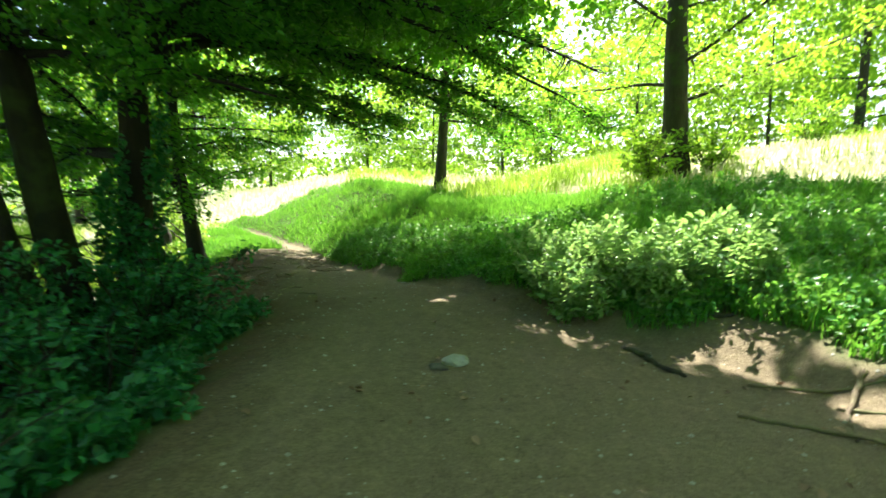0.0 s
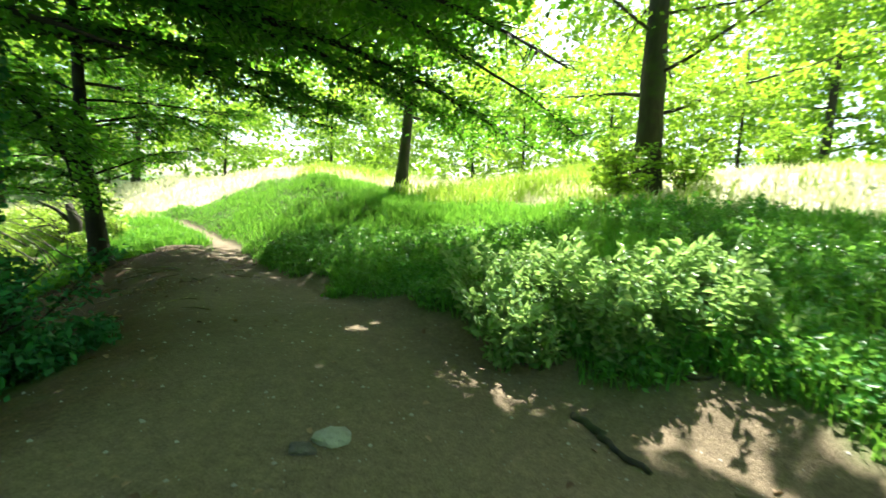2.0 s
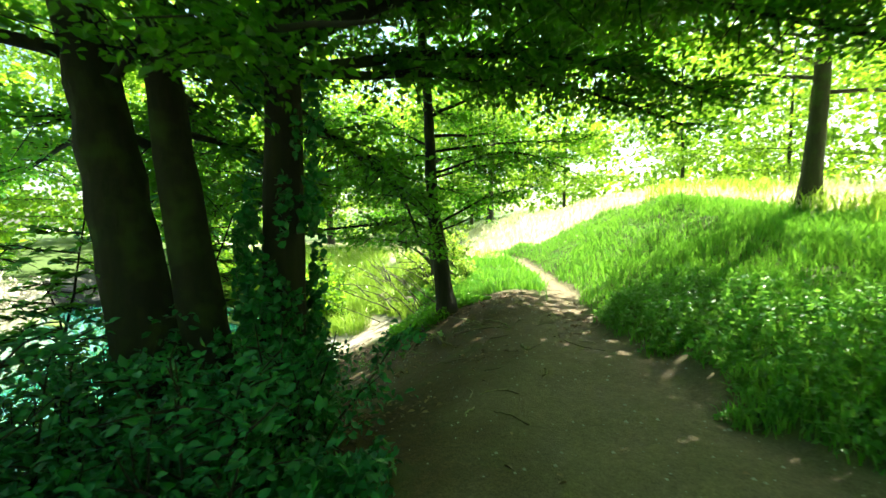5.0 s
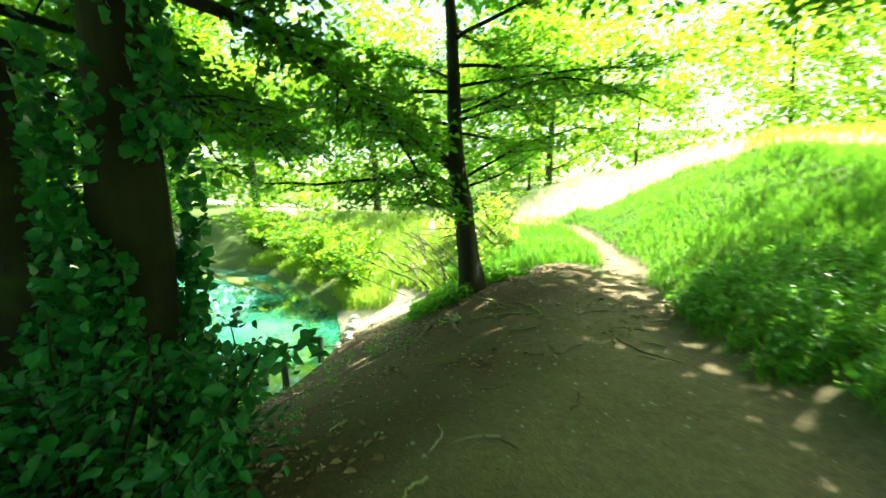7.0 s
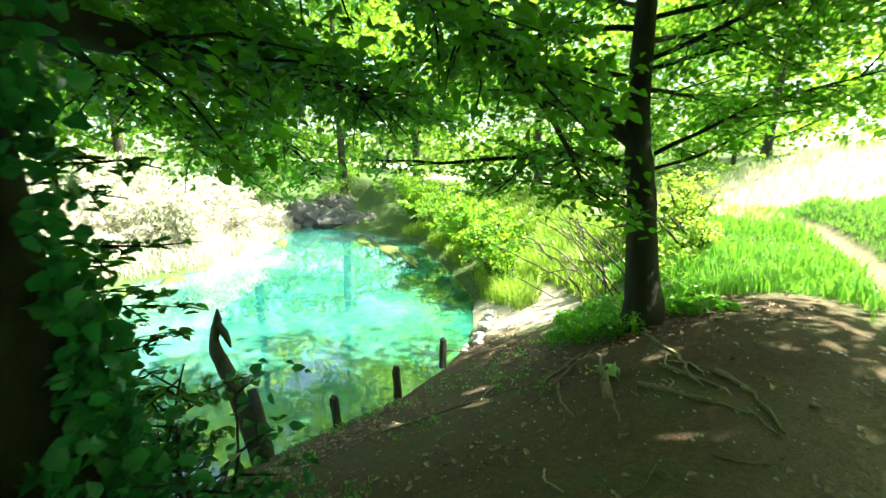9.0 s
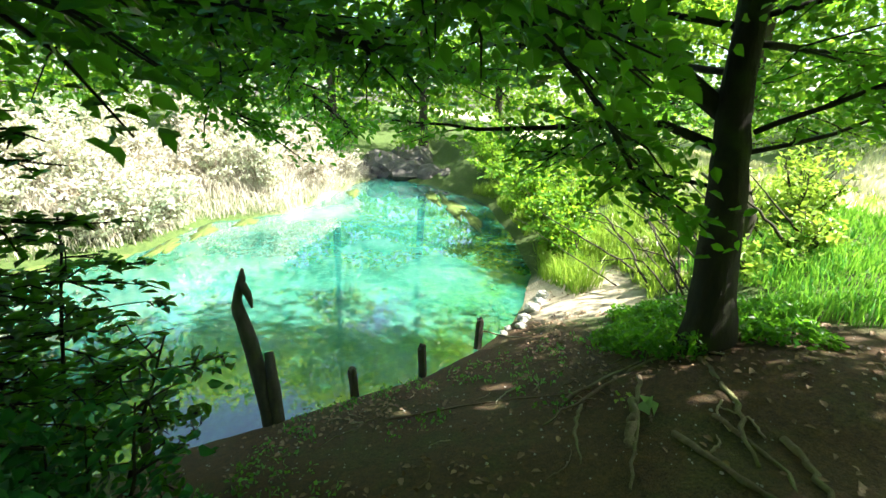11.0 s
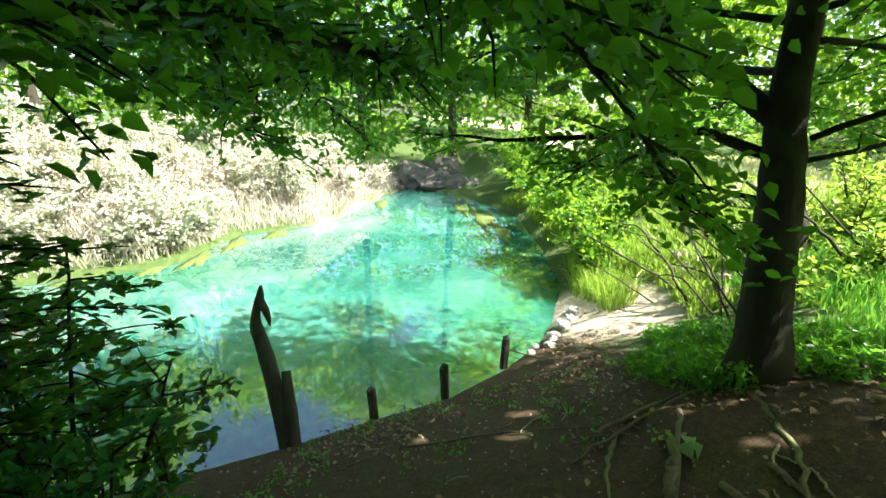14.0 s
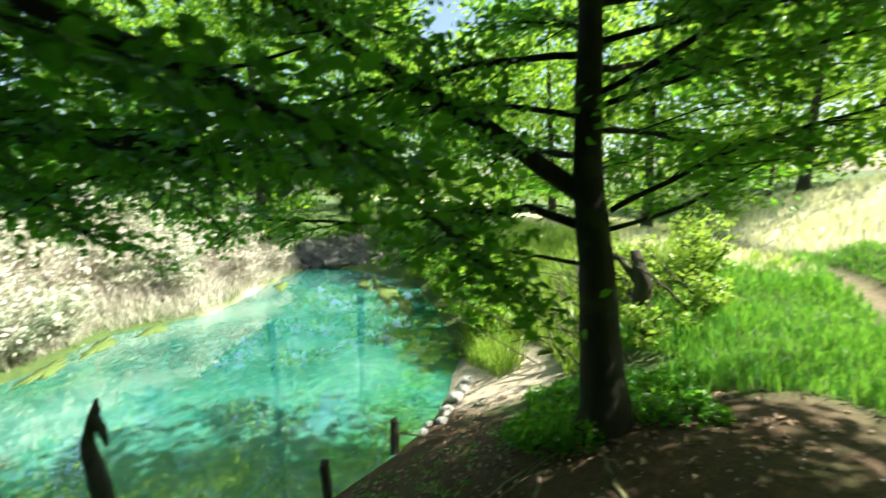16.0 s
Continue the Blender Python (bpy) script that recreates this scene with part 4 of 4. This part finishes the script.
def branch(name, label, category, pts, r, mat, seed, end=0.45, rough=0.08, group="", sides=7):
    """A root, stick or log along points, with a crooked run and a tapering end."""
    rng = np.random.default_rng(seed)
    p = np.array(pts, float)
    u = np.linspace(0, 1, 14)
    dense, _ = along_curve(p, u)
    for _ in range(2):
        dense[1:-1] = (dense[:-2] + dense[1:-1] * 2 + dense[2:]) / 4
    dense[1:-1] += rng.standard_normal((12, 3)) * r * np.array([0.5, 0.5, 0.25])
    v, f = tube(dense - dense[0], r * np.linspace(1, end, 14), sides, rough, rng)
    ob = new(name, mesh_of(name, v, f, mat))
    ob.location = dense[0]
    return tagged(ob, label, category, group)


def rock(name, label, x, y, size, mat, seed, group="", z=None, subdiv=3):
    bm = bmesh.new()
    bmesh.ops.create_icosphere(bm, subdivisions=subdiv, radius=1.0)
    rng = np.random.default_rng(seed)
    o = Vector(rng.uniform(-50, 50, 3).tolist())
    for v in bm.verts:
        k = 1 + 0.35 * noise.noise(v.co * 1.3 + o) + 0.14 * noise.noise(v.co * 3.7 + o)
        v.co = Vector((v.co.x * k * size[0], v.co.y * k * size[1], v.co.z * k * size[2]))
    me = bpy.data.meshes.new(name)
    bm.to_mesh(me)
    bm.free()
    me.materials.append(mat)
    ob = new(name, me)
    ob.location = (x, y, (height(x, y) if z is None else z) + size[2] * 0.35)
    return tagged(ob, label, "rock", group)


def post(x, y, tall, r, lean, seed):
    """A rotten stake: fissured sides and a broken, slanting top."""
    rng = np.random.default_rng(seed)
    base = -0.35
    u = np.linspace(0, 1, 9)
    pts = np.stack([lean[0] * u, lean[1] * u, base + (tall - base) * u], 1)
    v, f = tube(pts, r * (1.05 - 0.12 * u), 10, 0.07, rng)
    top = slice(8 * 10, 9 * 10)
    v[top, 2] += rng.uniform(-0.05, 0.04, 10)
    v[-1, 2] -= 0.03
    ob = new("wooden_post", mesh_of("wooden_post", v, f, DRIFTWOOD, False))
    ob.location = (x, y, max(height(x, y), WATER_Z))
    return tagged(ob, "weathered dark wooden stake at the water's edge", "post", "stakes along the shore")


post(-6.2, 5.0, 0.42, 0.055, (-0.12, -0.06), 401)
post(-6.98, 6.93, 0.36, 0.055, (-0.04, -0.05), 402)
post(-7.3, 7.77, 0.42, 0.055, (-0.03, -0.03), 403)
post(-7.92, 8.62, 0.46, 0.055, (0.0, 0.02), 404)

# the dead snag with its hooked head
rng = np.random.default_rng(410)
snag = empty("dead_snag", (-6.52, 6.06, WATER_Z), "dark leaning dead snag with a hooked head at the shore", "dead tree")
sp = np.array([(-6.43, 6.1, -1.85), (-6.52, 6.06, -1.44), (-6.76, 5.93, -1.04), (-6.99, 5.79, -0.63), (-7.13, 5.66, -0.38), (-7.2, 5.64, -0.25), (-7.25, 5.68, -0.12), (-7.29, 5.69, -0.04), (-7.33, 5.69, 0.05)]) - np.array([-6.52, 6.06, WATER_Z])
dense, _ = along_curve(sp, np.linspace(0, 1, 25))
for _ in range(2):
    dense[1:-1] = (dense[:-2] + 2 * dense[1:-1] + dense[2:]) / 4
ur = np.interp(np.linspace(0, 8, 25), range(9), [0.085, 0.088, 0.09, 0.085, 0.072, 0.05, 0.055, 0.042, 0.014])
snag_stem = part("stem", mesh_of("stem", *tube(dense, ur, 12, 0.05, rng), DRIFTWOOD), snag)
hook = np.array([(-7.25, 5.69, -0.10), (-7.2, 5.75, -0.2), (-7.165, 5.79, -0.28), (-7.13, 5.81, -0.35)]) - np.array([-6.52, 6.06, WATER_Z])
part("hook", mesh_of("hook", *tube(hook, [0.045, 0.042, 0.03, 0.008], 9, 0.05, rng), DRIFTWOOD), snag_stem)
slab = np.array([(-6.42, 6.14, -1.8), (-6.5, 6.12, -1.44), (-6.68, 6.07, -1.1), (-6.88, 6.01, -0.76)]) - np.array([-6.52, 6.06, WATER_Z])
part("splinter", mesh_of("splinter", *tube(slab, [0.07, 0.075, 0.068, 0.045], 8, 0.12, rng), DRIFTWOOD), snag_stem)

# roots across the bank and path
ROOTS = [([(-5.3, 8.85), (-4.9, 8.56), (-4.45, 8.38)], 0.03), ([(-5.3, 9.3), (-4.7, 8.9), (-4.1, 8.47)], 0.035), ([(-4.45, 8.98), (-3.9, 8.94), (-3.6, 9.0)], 0.04), ([(-4.15, 9.4), (-3.8, 9.26), (-3.4, 8.94)], 0.04),
         ([(-5.9, 7.2), (-5.93, 8.15), (-5.5, 8.85)], 0.018), ([(-5.35, 8.65), (-5.5, 9.16), (-5.55, 9.7)], 0.035), ([(-4.5, 9.28), (-3.96, 9.2), (-3.4, 8.9)], 0.03), ([(-2.87, 8.3), (-2.7, 8.15), (-2.7, 8.5)], 0.03),
         ([(-2.55, 8.82), (-2.28, 8.68), (-1.95, 8.62)], 0.018), ([(-5.2, 9.75), (-4.6, 9.5), (-4.0, 9.1)], 0.04), ([(-5.5, 9.7), (-5.4, 9.1), (-5.05, 8.4)], 0.03),
         ([(2.95, 3.3), (2.57, 3.0), (2.35, 2.7)], 0.03), ([(2.6, 3.1), (2.76, 2.9), (2.95, 2.7)], 0.025), ([(2.98, 3.1), (2.74, 2.82), (2.55, 2.5)], 0.03), ([(3.2, 3.7), (3.5, 3.35), (3.9, 3.1)], 0.03),
         ([(2.3, 3.5), (2.7, 3.25), (3.1, 3.1)], 0.02), ([(1.9, 3.0), (2.3, 2.8), (2.8, 2.3)], 0.025)]
for k, (pts, r) in enumerate(ROOTS):
    branch("tree_root", "bare brown tree root snaking over the earth", "root", on_ground(pts, r * 0.6, 0.35), r * 0.62, ROOT, 420 + k, 0.4, 0.16, "roots on the bank and path")
branch("dark_stick", "rotten dark stick lying on the trodden path", "stick", on_ground([(1.72, 4.27), (1.80, 4.05), (1.79, 3.92), (1.93, 3.66)], 0.03, 0.3), 0.03, DRIFTWOOD, 450, 0.6, 0.15)
branch("dark_stick", "short dark stick lying on the path edge", "stick", on_ground([(2.35, 4.55), (2.6, 4.4), (2.75, 4.38)], 0.02, 0.2), 0.022, DRIFTWOOD, 451, 0.5, 0.12)
branch("broken_stub", "mossy broken root stub standing out of the bank", "stub", [(-4.45, 8.7, height(-4.45, 8.7) - 0.03), (-4.66, 8.84, height(-4.66, 8.84) + 0.05), (-4.86, 8.97, height(-4.86, 8.97) + 0.10)], 0.035, ROOT, 452, 0.8, 0.12)
branch("shore_stick", "thin pale stick leaning on the last stake", "stick", [(-7.95, 8.66, -1.2), (-7.75, 8.95, -1.2), (-7.45, 9.25, height(-7.45, 9.25) + 0.02)], 0.012, TWIG_PALE, 453, 0.6)
STICK_RNG = np.random.default_rng(454)
for k in range(44):
    x, y = STICK_RNG.uniform(-6.6, -1.6), STICK_RNG.uniform(6.4, 9.9)
    if float(from_pond(np.array([x]), np.array([y]))[0]) < 0.4:
        continue
    a, l, r = STICK_RNG.uniform(0, 6.3), STICK_RNG.uniform(0.12, 0.45), STICK_RNG.uniform(0.004, 0.010)
    branch("twig", "thin fallen twig on the bare bank", "twig", on_ground([(x, y), (x + l * math.cos(a) / 2, y + l * math.sin(a) / 2), (x + l * math.cos(a + 0.3), y + l * math.sin(a + 0.3))], r, 0.1), r, ROOT if k % 2 else TWIG_PALE, 500 + k, 0.5, 0.1, "fallen twigs", 5)

# dead brush and a leaning stump behind the bank tree
stump = empty("leaning_stump", (-7.57, 12.1, height(-7.57, 12.1)), "pale broken stump leaning behind the bank tree", "stump")
part("stem", mesh_of("stem", *tube([(0, 0, -0.2), (0.0, 0.02, 0.35), (0.04, 0.04, 0.8), (-0.06, -0.04, 1.25)], [0.16, 0.13, 0.12, 0.07], 10, 0.08, rng), BARK_FAR), stump)
part("branch", mesh_of("branch", *tube([(0.02, 0.02, 0.75), (-0.25, -0.12, 1.1), (-0.55, -0.3, 1.3)], [0.06, 0.045, 0.02], 7, 0.08, rng), BARK_FAR), stump)
for k in range(34):
    x, y = rng.uniform(-10.2, -6.9), rng.uniform(11.0, 13.0)
    a, l = rng.uniform(2.6, 4.4), rng.uniform(0.8, 1.8)
    z = height(x, y)
    branch("dead_branch", "bare dead branch tangled on the sunlit bank", "branch", [(x, y, z - 0.02), (x + l * math.cos(a) * 0.5, y + l * math.sin(a) * 0.5, z + 0.3 + rng.uniform(0, 0.35)), (x + l * math.cos(a), y + l * math.sin(a), z + 0.35 + rng.uniform(0, 0.6))], rng.uniform(0.012, 0.03), BARK_FAR, 560 + k, 0.35, 0.08, "dead branches on the bank", 6)

# stones
rock("pale_stone", "pale grey stone half sunk in the path", 0.16, 3.8, (0.10, 0.075, 0.05), STONE, 601)
rock("path_stone", "small mossy stone beside the pale one", 0.02, 3.68, (0.07, 0.06, 0.03), ROCK, 602)
for k, (x, y, r) in enumerate([(-8.15, 9.35, 0.10), (-8.45, 9.5, 0.13), (-8.75, 9.75, 0.16), (-8.95, 9.95, 0.12), (-8.3, 9.2, 0.07), (-8.05, 9.05, 0.08), (-9.2, 10.1, 0.14)]):
    rock("shore_stone", "pale wet stone at the water's edge", x, y, (r, r * 0.8, r * 0.55), STONE, 610 + k, "stones at the shore")
for k, (x, y, r) in enumerate([(-8.6, 11.6, 0.22), (-9.0, 11.9, 0.28), (-8.3, 12.0, 0.2), (-9.5, 12.2, 0.3), (-8.0, 11.7, 0.14)]):
    rock("bank_boulder", "sunlit brown boulder on the sandy bank", x, y, (r, r * 0.8, r * 0.5), SANDSTONE, 620 + k, "boulders on the bank")
for k, (x, y, r, h) in enumerate([(-23.6, 8.8, 1.1, 0.6), (-24.6, 7.6, 1.3, 0.8), (-23.2, 9.8, 1.0, 0.5), (-25.6, 9.2, 1.5, 1.0), (-22.6, 10.5, 0.7, 0.4), (-23.4, 6.7, 0.6, 0.25)]):
    rock("dark_boulder", "dark shaded boulder in the far corner of the pond", x, y, (r, r * 0.9, h), ROCK, 630 + k, "boulders at the far end", WATER_Z)


def mat_of_weed(x, y, rx, ry, seed):
    """A thin ragged float of yellow weed just above the water."""
    rng = np.random.default_rng(seed)
    n = 40
    a = np.arange(n) * 2 * np.pi / n
    k = 1 + 0.22 * np.sin(a * 3 + rng.uniform(0, 6)) + 0.14 * np.sin(a * 7 + rng.uniform(0, 6)) + 0.08 * rng.standard_normal(n)
    rim = np.stack([rx * k * np.cos(a), ry * k * np.sin(a)], 1)
    verts = [(*p, 0.006) for p in rim] + [(*(p * 0.97), -0.02) for p in rim] + [(0, 0, 0.012)]
    faces = [(i, (i + 1) % n, 2 * n) for i in range(n)] + [(i, n + i, n + (i + 1) % n, (i + 1) % n) for i in range(n)]
    ob = new("weed_mat", mesh_of("weed_mat", verts, faces, m_algae))
    ob.location = (x, y, WATER_Z)
    return tagged(ob, "floating mat of yellow-green pond weed", "pond weed", "weed mats")


for k, (x, y, rx, ry) in enumerate([(-17.2, 9.9, 1.6, 0.55), (-18.8, 9.4, 1.2, 0.4), (-15.4, 10.2, 1.3, 0.35), (-19.6, 6.4, 0.8, 0.4), (-12.3, 1.75, 0.5, 0.35), (-12.9, 2.4, 0.7, 0.4), (-14.2, 2.8, 0.7, 0.4), (-15.2, 3.6, 0.5, 0.5), (-11.6, 0.6, 0.35, 0.6)]):
    mat_of_weed(x, y, rx, ry * 0.55, 640 + k)

# ---- litter ----
rng = np.random.default_rng(700)
x, y, z, dirt, mead, sand, dw = scatter(27000, -10.2, 3, 1, 12, rng)
drift = lattice(x * 1.3, y * 1.3, 33) + 0.5 * lattice(x * 3, y * 3, 34)
keep = ((dirt > 0.5) | (sand > 0.3)) & (dw > 0.2) & (rng.uniform(size=len(x)) < np.clip(0.12 + 0.7 * drift, 0.03, 1) * np.where(x < -2.5, 1.0, 0.1))
tagged(new("leaf_litter", leaf_mesh("litter", np.stack([x, y, z + 0.012], 1)[keep], 0.055, LITTER, rng, 0.8, True, 0.6)), "dry brown fallen leaves strewn on the earth", "leaves", kind="stuff")
x, y, z, dirt, mead, sand, dw = scatter(5000, -8, 4, 0.5, 11, rng)
keep = (dirt > 0.5) & (dw > 0.15)
pv, pf = [], []
for px, py, pz in np.stack([x, y, z], 1)[keep][:1800]:
    r = 0.006 + 0.014 * rng.uniform() ** 3
    b = len(pv)
    pv += [(px + r, py, pz), (px, py + r * 0.8, pz), (px - r, py, pz), (px, py - r * 0.9, pz), (px, py, pz + r * 0.8)]
    pf += [(b, b + 1, b + 4), (b + 1, b + 2, b + 4), (b + 2, b + 3, b + 4), (b + 3, b, b + 4)]
tagged(new("path_grit", mesh_of("grit", pv, pf, STONE)), "small stones and grit on the earth", "grit", kind="stuff")

rng = np.random.default_rng(720)
gz = height(-4.8, 9.04)
rag = leaf_mesh("pale_leaf", np.array([(-4.8, 9.04, gz + 0.05), (-4.77, 9.08, gz + 0.03), (-4.83, 9.06, gz + 0.03)]), 0.15, PALE_HERB, rng, 0.5, True, 0.8)
tagged(new("pale_leaf", rag), "crumpled pale grey-green leaf beside the stub", "leaf")
h9 = height(-5.0, 8.98)
seedling = empty("seedling", (-5.0, 8.98, h9), "small bright green seedling on the bare bank", "plant")
a9 = np.arange(9) * 2.4
part("leaf_rosette", leaf_mesh("leaf_rosette", np.stack([0.05 * np.cos(a9), 0.05 * np.sin(a9), 0.03 + 0.012 * np.arange(9)], 1), 0.06, SUNLIT, rng, 0.6, True, 0.6), seedling)
part("stalk", mesh_of("stalk", *tube([(0, 0, -0.02), (0.005, 0, 0.07), (0, 0.005, 0.14)], [0.004, 0.003, 0.002], 5), ROOT), seedling)
